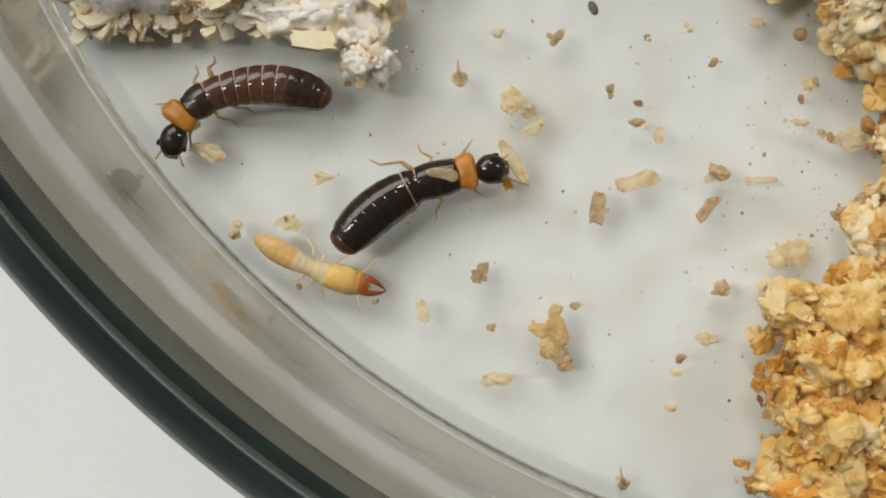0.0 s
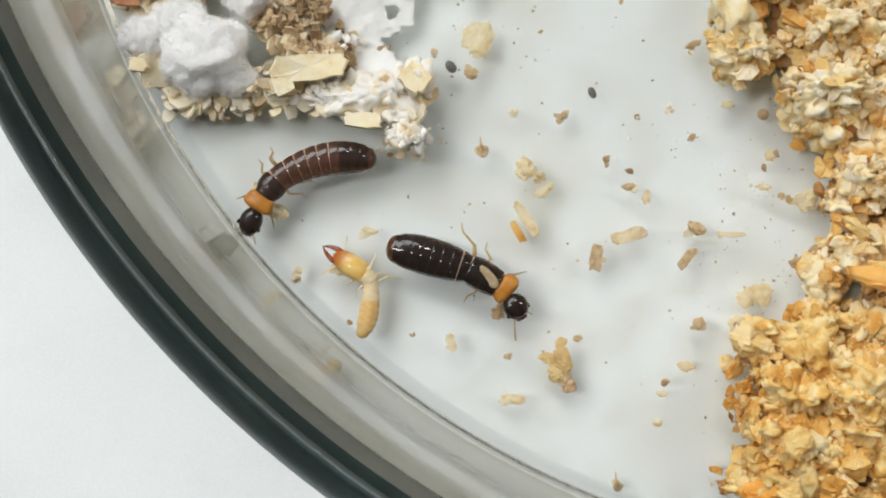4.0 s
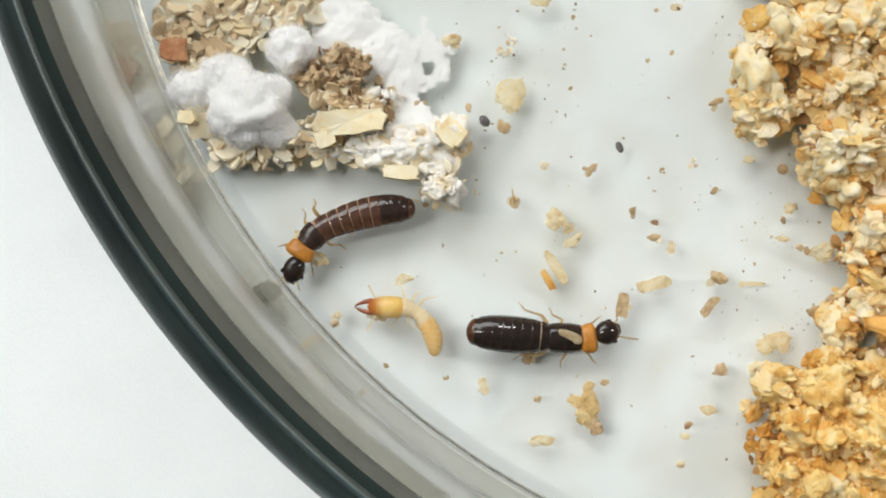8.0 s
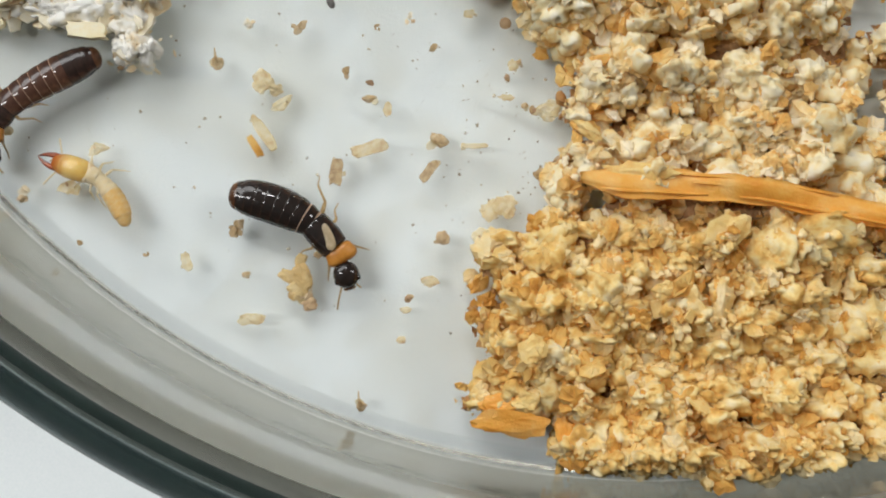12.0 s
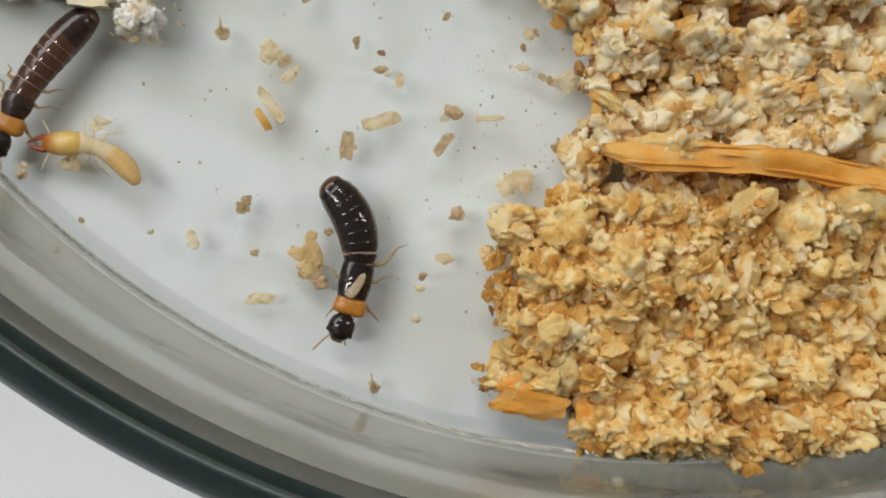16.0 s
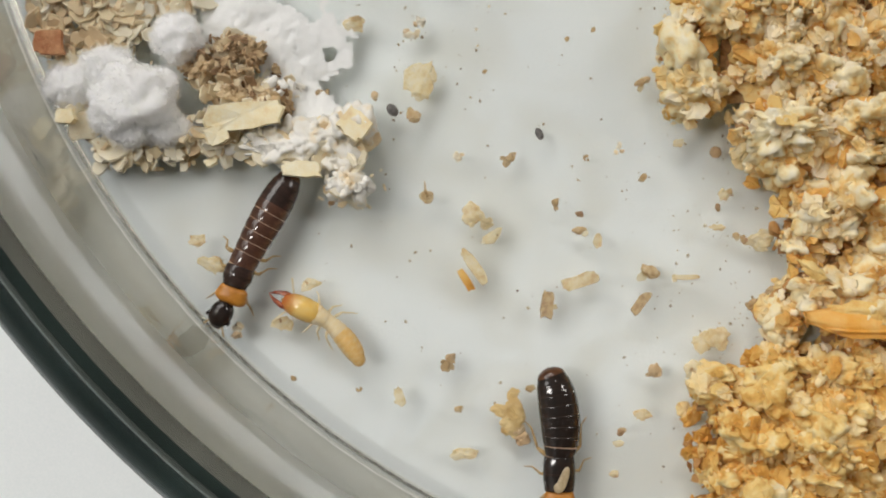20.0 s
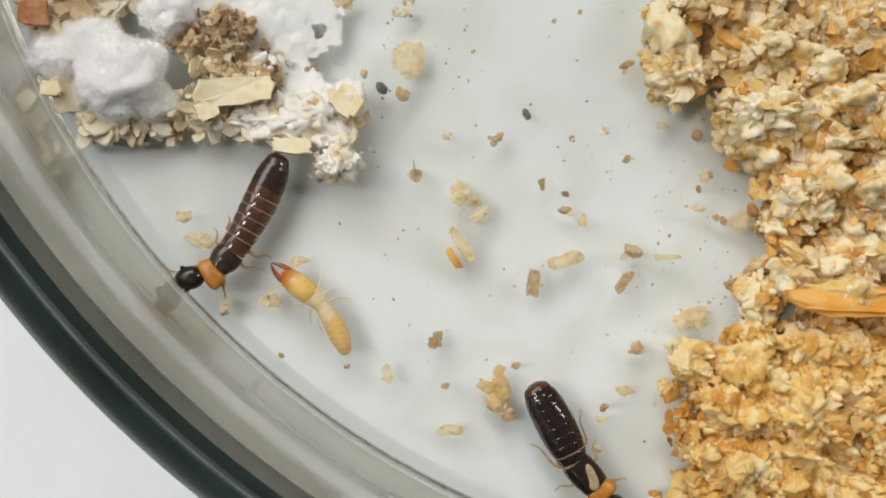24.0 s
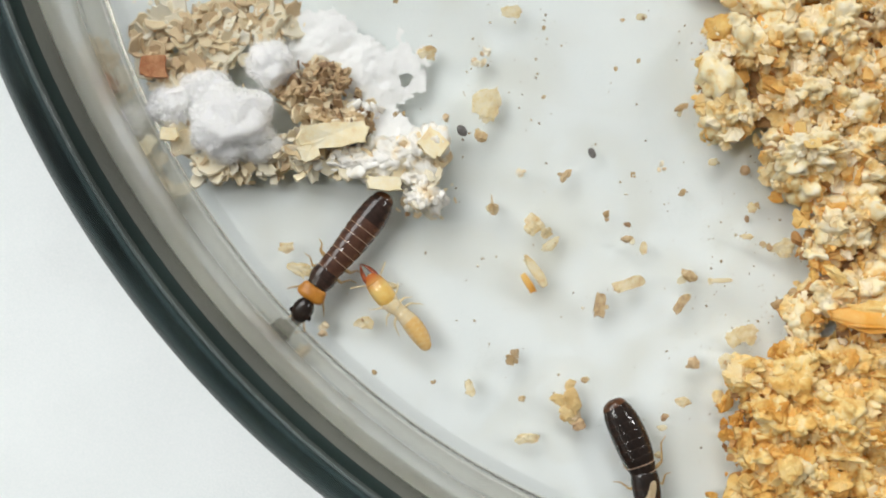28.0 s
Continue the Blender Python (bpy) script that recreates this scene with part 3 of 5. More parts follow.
def clod(c, seed):
    """A crumbly clod: an uneven dome with ragged pits at several sizes."""
    x, y, a, b, z = c
    near = x < 7 and y < -9 or x < -20
    v, f = ICO[(5 if a > 1.65 else 4) if near else 3]
    rng = np.random.default_rng(seed)
    p = v * (a, b, z * 0.6)

    def sway(freq, turn):
        """Cheap smooth unevenness between -1 and 1."""
        w = np.random.default_rng(seed * 10 + turn).normal(size=(3, 5)) * freq
        return np.sin(p @ w + turn + seed).mean(1) * 1.6

    k = 1 + 0.2 * sway(0.9, 1) + 0.12 * sway(2.2, 2) + 0.05 * sway(9, 3)
    # torn plates: cells at chance heights, domed, with ragged borders
    rag = 0.12 * np.stack([sway(6, 4), sway(6, 5), sway(6, 6)], 1)
    for count, depth in ((9, 0.2), (int(24 + 15 * a * b), 0.2)):
        c = rng.normal(size=(count, 3))
        c /= np.linalg.norm(c, axis=1)[:, None]
        d = np.linalg.norm((v + rag)[:, None] - c[None], axis=2)
        k += (rng.uniform(-0.9, 0.8, count)[d.argmin(1)] - 0.8 * (d.min(1) / (2.2 / math.sqrt(count))) ** 2) * depth
    v = v * np.maximum(k, 0.3)[:, None] * (a * 0.84, b * 0.84, z * 0.56) + (x, y, z * 0.4)
    far = np.hypot(v[:, 0], v[:, 1])
    v[:, :2] *= np.minimum(1, (42.75 + 0.13 * np.clip(v[:, 2], 0, 7)) / np.maximum(far, 1e-6))[:, None]
    v[:, 2] = np.maximum(v[:, 2], 0.03)
    return v * MM, f


def sawdust_heap():
    heap = tagged(new("sawdust_heap"), "crumbly cream and orange sawdust heap against the glass wall", "sawdust")
    r = random.Random(5)
    clumps = list(CLUMPS)
    # the heap goes on under the far wall of the dish
    for k in range(46):
        x, y = r.uniform(-3, 16), r.uniform(-40, -8)
        if inside(x, y, 3) and (x > 6.5 or y > -18):
            clumps.append((x, y, r.uniform(1.8, 3), r.uniform(1.4, 2.2), r.uniform(3, 4.6)))
    for k in range(48):
        x, y = r.uniform(2.5, 12), r.uniform(-42, -14)
        if inside(x, y, 2.5):
            clumps.append((x, y, r.uniform(1.0, 2.2), r.uniform(0.9, 1.8), r.uniform(2.2, 3.4)))
    for k in range(40):
        c = r.choice(CLUMPS)
        clumps.append((c[0] + r.uniform(-0.9, 0.9) * c[2], c[1] + r.uniform(-1.3, 1.3) * c[3], r.uniform(0.6, 1.4), r.uniform(0.5, 1.1), c[4] * r.uniform(0.75, 1.12)))
    # the lower heap is one granular field, up to the wall
    for k in range(190):
        x, y = r.uniform(-9, 9), r.uniform(-43, -30.5)
        edge = -8.5 + 3.2 * max(0.0, (y + 33.5) / 3) + (2.4 if y < -39.5 else 0)
        if inside(x, y, 1.0) and x > edge + r.uniform(0, 1.2):
            rise = min(1.0, 0.55 + (x - edge) * 0.16)
            clumps.append((x, y, r.uniform(0.8, 1.7), r.uniform(0.8, 1.6), (3.5 + 1.5 * noise.noise((x * 0.45, y * 0.45, 6.0)) + r.uniform(-0.9, 0.9)) * rise))
    for k in range(60):
        x, y = r.uniform(-9.6, 7), r.uniform(-15, -6)
        if x > -9.2 + 1.2 * noise.noise((y * 0.5, 8.0, 1.0)):
            clumps.append((x, y, r.uniform(0.9, 1.7), r.uniform(0.9, 1.5), r.uniform(2.4, 4.2)))
    # a bank of crumbs pressed against the wall
    for k in range(34):
        w = radians(262.5 + k * 0.75)
        d = r.uniform(41.6, 42.6)
        clumps.append((d * math.cos(w), d * math.sin(w), r.uniform(0.8, 1.4), r.uniform(0.8, 1.3), min(r.uniform(5.0, 7.0), 3.0 + 0.4 * k)))
    for k in range(120):
        x, y = r.uniform(-6.2, 7), r.uniform(-30, -14)
        edge = -6.0 + 1.6 * noise.noise((y * 0.5, 3.0, 1.0)) + (1.2 if -28.5 < y < -24.5 else 0.4)
        if x > edge:
            clumps.append((x, y, r.uniform(0.8, 1.5), r.uniform(0.8, 1.4), min(4.4, r.uniform(1.6, 3.2) + 0.25 * (x - edge))))
    clumps = [c for c in clumps if inside(c[0], c[1], 0.1) and (c in CLUMPS or c[0] > -6.5 or c[1] < -30.5 or c[1] > -15 or any(((c[0] - q[0]) / q[2]) ** 2 + ((c[1] - q[1]) / q[3]) ** 2 < 0.6 for q in CLUMPS))]
    under = clumps + [(3.3, -25, 7.5, 12, 3.0), (3.4, -36, 8, 7.5, 3.2), (-3.0, -37.5, 5, 4.2, 2.4), (-0.6, -22, 5.0, 3.5, 2.6), (-1.4, -29, 3.4, 4.5, 2.0), (-5.6, -34.5, 3.2, 3.2, 2.0), (-4.2, -17.3, 4.2, 3.0, 2.2), (3.5, -14, 11, 6, 3.0), (1, -40.5, 6, 3, 2.4)]
    # smaller clods between the large ones
    count = len(clumps)
    for k in range(230):
        c = r.choice(under[:count - 40])
        w, d = r.uniform(0, 6.28), r.uniform(0.3, 1.25)
        x, y = c[0] + d * c[2] * math.cos(w), c[1] + d * c[3] * math.sin(w)
        covered = sum(((x - q[0]) / q[2]) ** 2 + ((y - q[1]) / q[3]) ** 2 < 1.7 for q in CLUMPS)
        core = any(((x - q[0]) / q[2]) ** 2 + ((y - q[1]) / q[3]) ** 2 < 0.55 for q in under[count:])
        if inside(x, y, 1.5) and (covered > 1 and x > -7 or core or x > 4 and y > -38):
            clumps.append((x, y, r.uniform(0.7, 1.5), r.uniform(0.7, 1.3), r.uniform(1.3, 3.0)))
    part("packed_core", mound("packed_core", under, 0.46, MOUND, 2.0), heap, label="packed sawdust core, brown standing for the shade between crumbs")
    made, pieces, deep = 0, ([], []), []
    shapes = [[[mesh_from("crumb", v, f, mat, False) for v, f in kinds] for kinds in (CURDS, TATTERS)] for mat in (CRUMB, DIMMED)]
    for n, c in enumerate(clumps):
        near = c[0] < 7 and c[1] < -12
        part("clod", mesh_from("clod", *clod(c, n + 1), DEEP if c[4] < 2.1 and c[0] > -6.5 else DIMCLOD if c[1] < -31 else CLOD), heap)
        count = int((9 if near else 5) * c[2] * c[3])
        for k in range(count):
            x, y, z = on_clump(c, r, 0.1)
            if not inside(x, y, 0.3 if c[4] < 3 else -0.25):
                continue
            size = r.choice((0.15, 0.2, 0.26, 0.33, 0.4, 0.48, 0.56, 0.66, 0.8)) * r.uniform(0.8, 1.2)
            z = max(z * 1.02 - size * 0.25, size * 0.3)
            thin = r.random() < 0.85
            m = place(x, y, z, size, r, 45)
            # lower and deeper crumbs take the darkened colour in place of shade
            dimmed = y + 1.5 * noise.noise((x * 0.4, y * 0.4, 1.0)) < -31 or z < c[4] * 0.4 or c[4] < 2.1
            if near and size > 0.46 and made < 300:
                part("crumb", r.choice(shapes[dimmed][thin]), heap, m)
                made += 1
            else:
                pieces[dimmed].append((r.choice(CRUMBLETS if size < 0.26 else TATTERS if thin else CURDS), m))
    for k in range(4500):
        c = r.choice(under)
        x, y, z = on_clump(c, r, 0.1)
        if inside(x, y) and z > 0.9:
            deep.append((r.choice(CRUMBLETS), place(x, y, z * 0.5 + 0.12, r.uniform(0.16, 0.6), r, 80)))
    for c in clumps:
        for k in range(int((7 if c[0] < 7 and c[1] < -12 else 4) * c[2] * c[3])):
            x, y, z = on_clump(c, r, 0.1)
            if inside(x, y):
                pieces[y < -31].append((r.choice(CRUMBLETS), place(x, y, z * r.uniform(0.98, 1.06), r.uniform(0.07, 0.16), r, 80)))
    yellow = [mesh_from("chip", *slab(i + 640, (1, 0.7, 0.16), 3, 0.6), HONEY, False) for i in range(9)]
    for k in range(44):
        c = r.choice(CLUMPS)
        x, y, z = on_clump(c, r, 0.6)
        if inside(x, y, 3):
            part("chip", r.choice(yellow), heap, place(x, y, z * 1.0, r.uniform(0.3, 0.65), r, 40), "flat yellow wood chip")
    tagged(part("deep_crumb", joined("deep_crumb", deep, DEEP), heap, label="brown crumbs with the crevice shade put into their colour"), kind="stuff")
    tagged(part("loose_crumb", joined("loose_crumb", pieces[0], CRUMB), heap, label="loose cream sawdust crumbs"), kind="stuff")
    tagged(part("damp_crumb", joined("damp_crumb", pieces[1], DIMMED), heap, label="orange sawdust crumbs darkened for weaker light"), kind="stuff")


sawdust_heap()


def ribbon(points, widths, thick, lift, seed):
    """A long torn shaving through points in mm."""
    p = np.array(points, float)
    t = np.linspace(0, len(p) - 1, 40)
    x, y = np.interp(t, range(len(p)), p[:, 0]), np.interp(t, range(len(p)), p[:, 1])
    v, f = [], []
    for i in range(40):
        j, k = max(i - 1, 0), min(i + 1, 39)
        d = np.array([x[k] - x[j], y[k] - y[j]])
        d /= np.linalg.norm(d)
        w = np.interp(i / 39, np.linspace(0, 1, len(widths)), widths)
        for s in np.linspace(-1, 1, 7):
            q = w * s * (1 + 0.18 * noise.noise((i * 0.35, s, seed)))
            z = lift + 0.35 * noise.noise((i * 0.12, s * 0.8, seed + 4)) + 0.22 * (1 - s * s) + 0.08 * noise.noise((i * 0.1, s * 6, seed))
            v.append((x[i] - d[1] * q, y[i] + d[0] * q, z))
    n = len(v)
    v += [(a, b, c - thick) for a, b, c in v]
    for i in range(39):
        for s in range(6):
            q = (i * 7 + s, i * 7 + s + 1, i * 7 + s + 8, i * 7 + s + 7)
            f += [q[::-1], tuple(k + n for k in q)]
    edge = [i * 7 for i in range(40)] + [39 * 7 + s for s in range(1, 7)] + [i * 7 + 6 for i in range(38, -1, -1)] + [s for s in range(5, 0, -1)]
    f += [(a, b, b + n, a + n) for a, b in zip(edge, edge[1:] + edge[:1])]
    return np.array(v) * MM, f


shaving = ribbon([
    (-4.89, -29.06),
    (-2.92, -29.35),
    (-0.81, -29.46),
    (1.3, -29.67),
    (3.4, -29.91),
    (5.77, -30.41),
    (8.2, -31.0),
    (10.6, -31.5),
], (0.25, 0.75, 0.7, 0.62, 0.62, 0.6, 0.6, 0.5), 0.22, 3.9, 2.0)
curl = tagged(new("wood_shaving"), "long curled orange wood shaving lying on the sawdust", "wood shaving")
part("blade", mesh_from("blade", *shaving, SHAVING), curl)
SPINE = np.array([
    (-4.89, -29.06),
    (-2.92, -29.35),
    (-0.81, -29.46),
    (1.3, -29.67),
    (3.4, -29.91),
    (5.77, -30.41),
    (8.2, -31.0),
    (10.6, -31.5),
], float)
for k, (a, b, side) in enumerate([(0.06, 0.4, -0.42), (0.25, 0.78, 0.46), (0.5, 0.97, -0.38), (0.35, 0.62, 0.1)]):
    at = np.linspace(a, b, 9) * (len(SPINE) - 1)
    strand = [(np.interp(q, range(len(SPINE)), SPINE[:, 0]) + 0.04 * math.sin(5 * q), np.interp(q, range(len(SPINE)), SPINE[:, 1]) + side, 4.08 + 0.1 * math.sin(q * 2 + k)) for q in at]
    part("fibre", mesh_from("fibre", *tube(strand, (0.03, 0.07, 0.09, 0.1, 0.1, 0.09, 0.08, 0.06, 0.03), 6), SHAVING), curl, label="raised orange wood fibre")
for k, (x, y, a, b, q) in enumerate([
    (-8.24, -40.25, 1.63, 0.57, -3),
    (-8.76, -39.38, 0.81, 0.54, 0),
    (-5.47, -41.14, 0.46, 0.95, 20),
    (-7.69, -39.26, 0.54, 0.41, 0),
    (-4.45, -26.97, 0.68, 0.35, -35),
    (1.61, -31.68, 0.9, 0.84, 10),
    (-7.37, -36.89, 0.54, 0.68, 0),
    (-2.08, -28.95, 1.63, 0.41, -5),
    (-1.15, -34.32, 0.54, 0.54, 0),
]):
    v, f = ragged(k + 300, 0.7)
    v = v * (a * MM, b * 1.3 * MM, 0.4 * MM)
    ob = tagged(new("wood_flake", mesh_from("wood_flake", v, f, SHAVING if k < 3 else HONEY, False)), "orange wood flake bedded in the sawdust" if k < 3 else "honey-yellow wood flake bedded in the sawdust", "wood flake", "orange flakes in the sawdust")
    ob.matrix_basis = pose(x * MM, y * MM, (3.9 if k > 2 else 2.2) * MM, random.uniform(-14, 14), random.uniform(-14, 14), q)

# ---- mouldy heap ----
FLUFF = [
    (-35.15, -18.12, 2.38, 2.23, 3.2),
    (-38.31, -17.17, 1.25, 1.13, 2.4),
    (-33.13, -15.09, 1.37, 1.31, 2.6),
    (-36.43, -16.42, 1.49, 1.19, 2.4),
    (-33.93, -19.23, 1.34, 1.04, 2.2),
    (-30.7, -13.09, 1.79, 1.19, 1),
    (-28.12, -16.12, 1.49, 1.79, 0.9),
    (-27.03, -18.87, 1.34, 1.19, 1.2),
    (-29.26, -14.59, 1.79, 1.79, 0.8),
    (-31.19, -14.73, 1.19, 0.89, 1),
    (-26.2, -15.2, 1.9, 2.4, 0.5),
    (-29.3, -19.9, 1.5, 0.7, 0.9),
    (-25.9, -20.9, 1.0, 0.9, 1.6),
]
BED = [
    (-37.43, -13.33, 2.98, 2.08, 1.3),
    (-34.52, -13.06, 2.68, 1.79, 1.2),
    (-37.49, -15.39, 2.08, 1.19, 1.2),
    (-30.8, -16.47, 1.79, 1.64, 1.9),
    (-29.68, -18.1, 1.34, 1.04, 1.6),
    (-32.07, -19.5, 1.79, 1.04, 1.3),
    (-29.15, -20.02, 2.38, 0.89, 1.4),
    (-26.78, -20.23, 1.64, 1.04, 1.4),
    (-25.13, -19.54, 1.04, 1.19, 1.6),
    (-37.86, -18.62, 1.49, 1.04, 1.2),
    (-36.77, -20.1, 1.49, 0.83, 0.9),
    (-34.44, -20.3, 1.79, 0.66, 0.9),
    (-25.22, -21.79, 1.19, 1.25, 1.9),
    (-28.48, -17.51, 1.19, 0.6, 1.4),
]


def fluff_ball(c, seed):
    """A cottony ball: a soft uneven core and fine threads standing off it."""
    x, y, a, b, z = c
    v, f = ICO[5]
    off = Vector((seed * 5.1, seed * 2.7, 1.0))
    k = np.array([1 + 0.24 * noise.noise(Vector(q) * 1.5 + off) + 0.1 * noise.noise(Vector(q) * 3.5 + off) + 0.04 * noise.noise(Vector(q) * 9 + off) for q in v])
    h = z / 2
    v = v * k[:, None] * np.array((a, b, h)) * 0.88 + np.array((x, y, h * 0.9))
    v[:, 2] = np.maximum(v[:, 2], 0.02)
    r = random.Random(seed)
    vs, fs = [v], list(f)
    n = len(v)
    for t in range(int(1100 * a * b + 450)):
        g = f[r.randrange(len(f))]
        u = r.random()
        p = v[g[0]] * u + (v[g[1]] * 0.6 + v[g[2]] * 0.4) * (1 - u)
        if p[2] < 0.2:
            continue
        d = (p - np.array((x, y, h * 0.9))) / np.array((a, b, h))
        d = d / (np.linalg.norm(d) + 1e-6) + np.array([r.uniform(-0.8, 0.8) for _ in range(3)])
        d = d / np.linalg.norm(d) * r.uniform(0.06, 0.3)
        s = np.cross(d, (r.uniform(-1, 1), r.uniform(-1, 1), 1.0))
        s = s / (np.linalg.norm(s) + 1e-6) * 0.011
        bend = np.array([r.uniform(-0.12, 0.12) for _ in range(3)])
        vs.append(np.array([p - s, p + s, p + d * 0.6 + bend + s * 0.8, p + d * 0.6 + bend - s * 0.8, p + d]))
        fs += [(n, n + 1, n + 2, n + 3), (n + 3, n + 2, n + 4)]
        n += 5
    return v * MM, f, np.concatenate(vs[1:]) * MM, [tuple(e - len(v) for e in q) for q in fs[len(f):]]


def mouldy_heap():
    heap = tagged(new("mouldy_heap"), "low heap of pale wood chips overgrown with white mould", "wood chips")
    r = random.Random(11)
    part("packed_core", mound("packed_core", BED, 0.6, BEDDING, 7.0, 0.4), heap, label="brown packed crumbs")
    shapes = [slab(i + 700, (1, 0.3 + 0.11 * (i % 5), 0.1), 5, 0.75) for i in range(15)]
    boxes = [mesh_from("chip", v, f, CHIP, False) for v, f in shapes]
    pieces, dark, pale, made = [], [], [], 0
    for i, c in enumerate(BED):
        for k in range(int(34 * c[2] * c[3])):
            x, y, z = on_clump(c, r, 0.08)
            if not inside(x, y):
                continue
            size = r.choice((0.14, 0.2, 0.28, 0.38, 0.5, 0.66, 0.85)) * r.uniform(0.8, 1.2)
            m = place(x, y, max(z, size * 0.25), size, r, 45)
            if i in (3, 4) and r.random() < 0.5:
                dark += [(r.choice(RAGGED if q % 2 else shapes), place(x + r.uniform(-0.4, 0.4), y + r.uniform(-0.4, 0.4), z + r.uniform(-0.1, 0.25), size * r.uniform(0.4, 0.9), r, 70)) for q in range(3)]
            elif size > 0.32 and made < 280 and i not in (8, 12):
                part("chip", r.choice(boxes), heap, m)
                made += 1
            elif i in (6, 7, 8, 12, 13) and r.random() < 0.6:
                pale.append((r.choice(CURDS), place(x, y, max(z, 0.1), size * r.uniform(0.5, 0.85), r, 60)))
            else:
                pieces.append((r.choice(shapes), m))
    for i in (6, 7, 8, 12):
        x, y, a, b, z = BED[i]
        for k in range(3):
            w = r.uniform(0, 6.28)
            part("overgrown_lump", mesh_from("overgrown_lump", *clod((x + 0.45 * a * math.cos(w), y + 0.45 * b * math.sin(w), a * r.uniform(0.75, 1.0), b * r.uniform(0.75, 1.0), z * 1.25), i * 7 + k), FILM), heap, label="crumb lump overgrown with white mould")
    # strays round the edge of the bed
    for k in range(150):
        c = r.choice([BED[i] for i in (0, 1, 2, 5, 6, 7, 9, 10, 11, 12)])
        w, d = r.uniform(0, 6.28), r.uniform(0.95, 1.5)
        x, y = c[0] + d * c[2] * math.cos(w), c[1] + d * c[3] * math.sin(w)
        if inside(x, y):
            size = r.choice((0.1, 0.14, 0.2, 0.28, 0.4))
            (dark if k % 6 == 0 else pieces).append((r.choice(shapes), place(x, y, 0.05 + size * 0.2, size, r, 25)))
    tagged(part("loose_chip", joined("loose_chip", pieces, CHIP), heap, label="small pale wood chips"), kind="stuff")
    tagged(part("mouldy_crumb", joined("mouldy_crumb", pale, FILM, True), heap, label="whitish mould-dusted crumbs"), kind="stuff")
    tagged(part("frass_grain", joined("frass_grain", dark, HUSK), heap, label="dark brown frass grains"), kind="stuff")


mouldy_heap()
for k, c in enumerate(FLUFF[:5]):
    tuft = tagged(new("mould_tuft"), "white cottony mould tuft on the wood chips", "mould", "white mould tufts")
    v, f, w, g = fluff_ball(c, k + 1)
    part("cushion", mesh_from("cushion", v, f, MOULD), tuft)
    tagged(part("thread_fuzz", mesh_from("thread_fuzz", w, g, FUZZ), tuft, label="fine white mould threads"), kind="stuff")


def mould_film():
    """A thin uneven cottony sheet draped over the chips, fraying out on the glass."""
    step, v, f, idx = 0.14, [], [], {}
    patches = FLUFF[5:]
    x0, x1 = min(c[0] - 1.5 * c[2] for c in patches), max(c[0] + 1.5 * c[2] for c in patches)
    y0, y1 = min(c[1] - 1.5 * c[3] for c in patches), max(c[1] + 1.5 * c[3] for c in patches)
    nx, ny = int((x1 - x0) / step), int((y1 - y0) / step)
    for i in range(nx):
        for j in range(ny):
            x, y = x0 + i * step, y0 + j * step
            q = sum(c[4] * max(0, 1 - ((x - c[0]) / (c[2] * 1.3)) ** 2 - ((y - c[1]) / (c[3] * 1.3)) ** 2) for c in patches)
            rag = noise.noise((x * 0.8, y * 0.8, 4.0)) + 0.7 * noise.noise((x * 2.1, y * 2.1, 5.0)) + 0.4 * noise.noise((x * 5, y * 5, 6.0))
            if q + 0.3 * rag > 0.34:
                idx[i, j] = len(v)
                jx, jy = 0.16 * noise.noise((x * 3, y * 3, 1.0)), 0.16 * noise.noise((x * 3, y * 3, 2.0))
                v.append(((x + jx) * MM, (y + jy) * MM, max(0.04, 0.34 * q * (1 + 0.4 * rag) + 0.07 * noise.noise((x * 4, y * 4, 8.0))) * MM))
    for i in range(nx):
        for j in range(ny):
            q = [(i, j), (i + 1, j), (i + 1, j + 1), (i, j + 1)]
            if all(k in idx for k in q):
                f.append(tuple(idx[k] for k in q))
    r = random.Random(3)
    n = len(v)
    base = list(v)
    for k in range(7000):
        p = np.array(r.choice(base))
        d = np.array((r.uniform(-1, 1), r.uniform(-1, 1), r.uniform(0.1, 0.5))) * r.uniform(0.1, 0.3) * MM
        s = np.array((-d[1], d[0], 0)) * 0.025
        v += [tuple(p - s), tuple(p + s), tuple(p + d)]
        f.append((n, n + 1, n + 2))
        n += 3
    return mesh_from("mould_film", v, f, FLEECE)


tagged(new("mould_film", mould_film()), "thin patchy white mould over the wood chips", "mould", kind="stuff")
for k, (x, y, a, b, q, h) in enumerate([
    (-30, -18.87, 2.19, 0.73, 4, 1.7),
    (-27.44, -21.45, 1.14, 0.44, -3, 1.3),
    (-39.06, -15.14, 0.85, 0.7, 0, 1.4),
    (-38.34, -18.66, 0.5, 0.41, 0, 1.5),
    (-24.85, -19.5, 0.73, 0.88, 50, 1.8),
    (-31.33, -19.76, 0.67, 0.5, 20, 1.6),
    (-31.83, -20.89, 0.35, 0.23, 30, 0.4),
]):
    v, f = slab(k + 900, (a * 0.95 * MM, b * 0.95 * MM, 0.3 * MM), 5, 0.45)
    ob = tagged(new("wood_chip", mesh_from("wood_chip", v, f, RUST if k == 2 else STRIP, False)), "red-brown wood chip beside the glass wall" if k == 2 else "flat cream wood chip lying on the mouldy heap", "wood chip", "large chips on the mouldy heap")
    ob.matrix_basis = pose(x * MM, y * MM, h * MM, random.uniform(-6, 6), random.uniform(-6, 6), q)


# ---- loose bits on the glass ----
SPLINTERS = [[mesh_from("splinter", v, f, mat, False) for v, f in FLAKES[:5] + CRUMBS[:5]] for mat in (CHIP, TAN)]
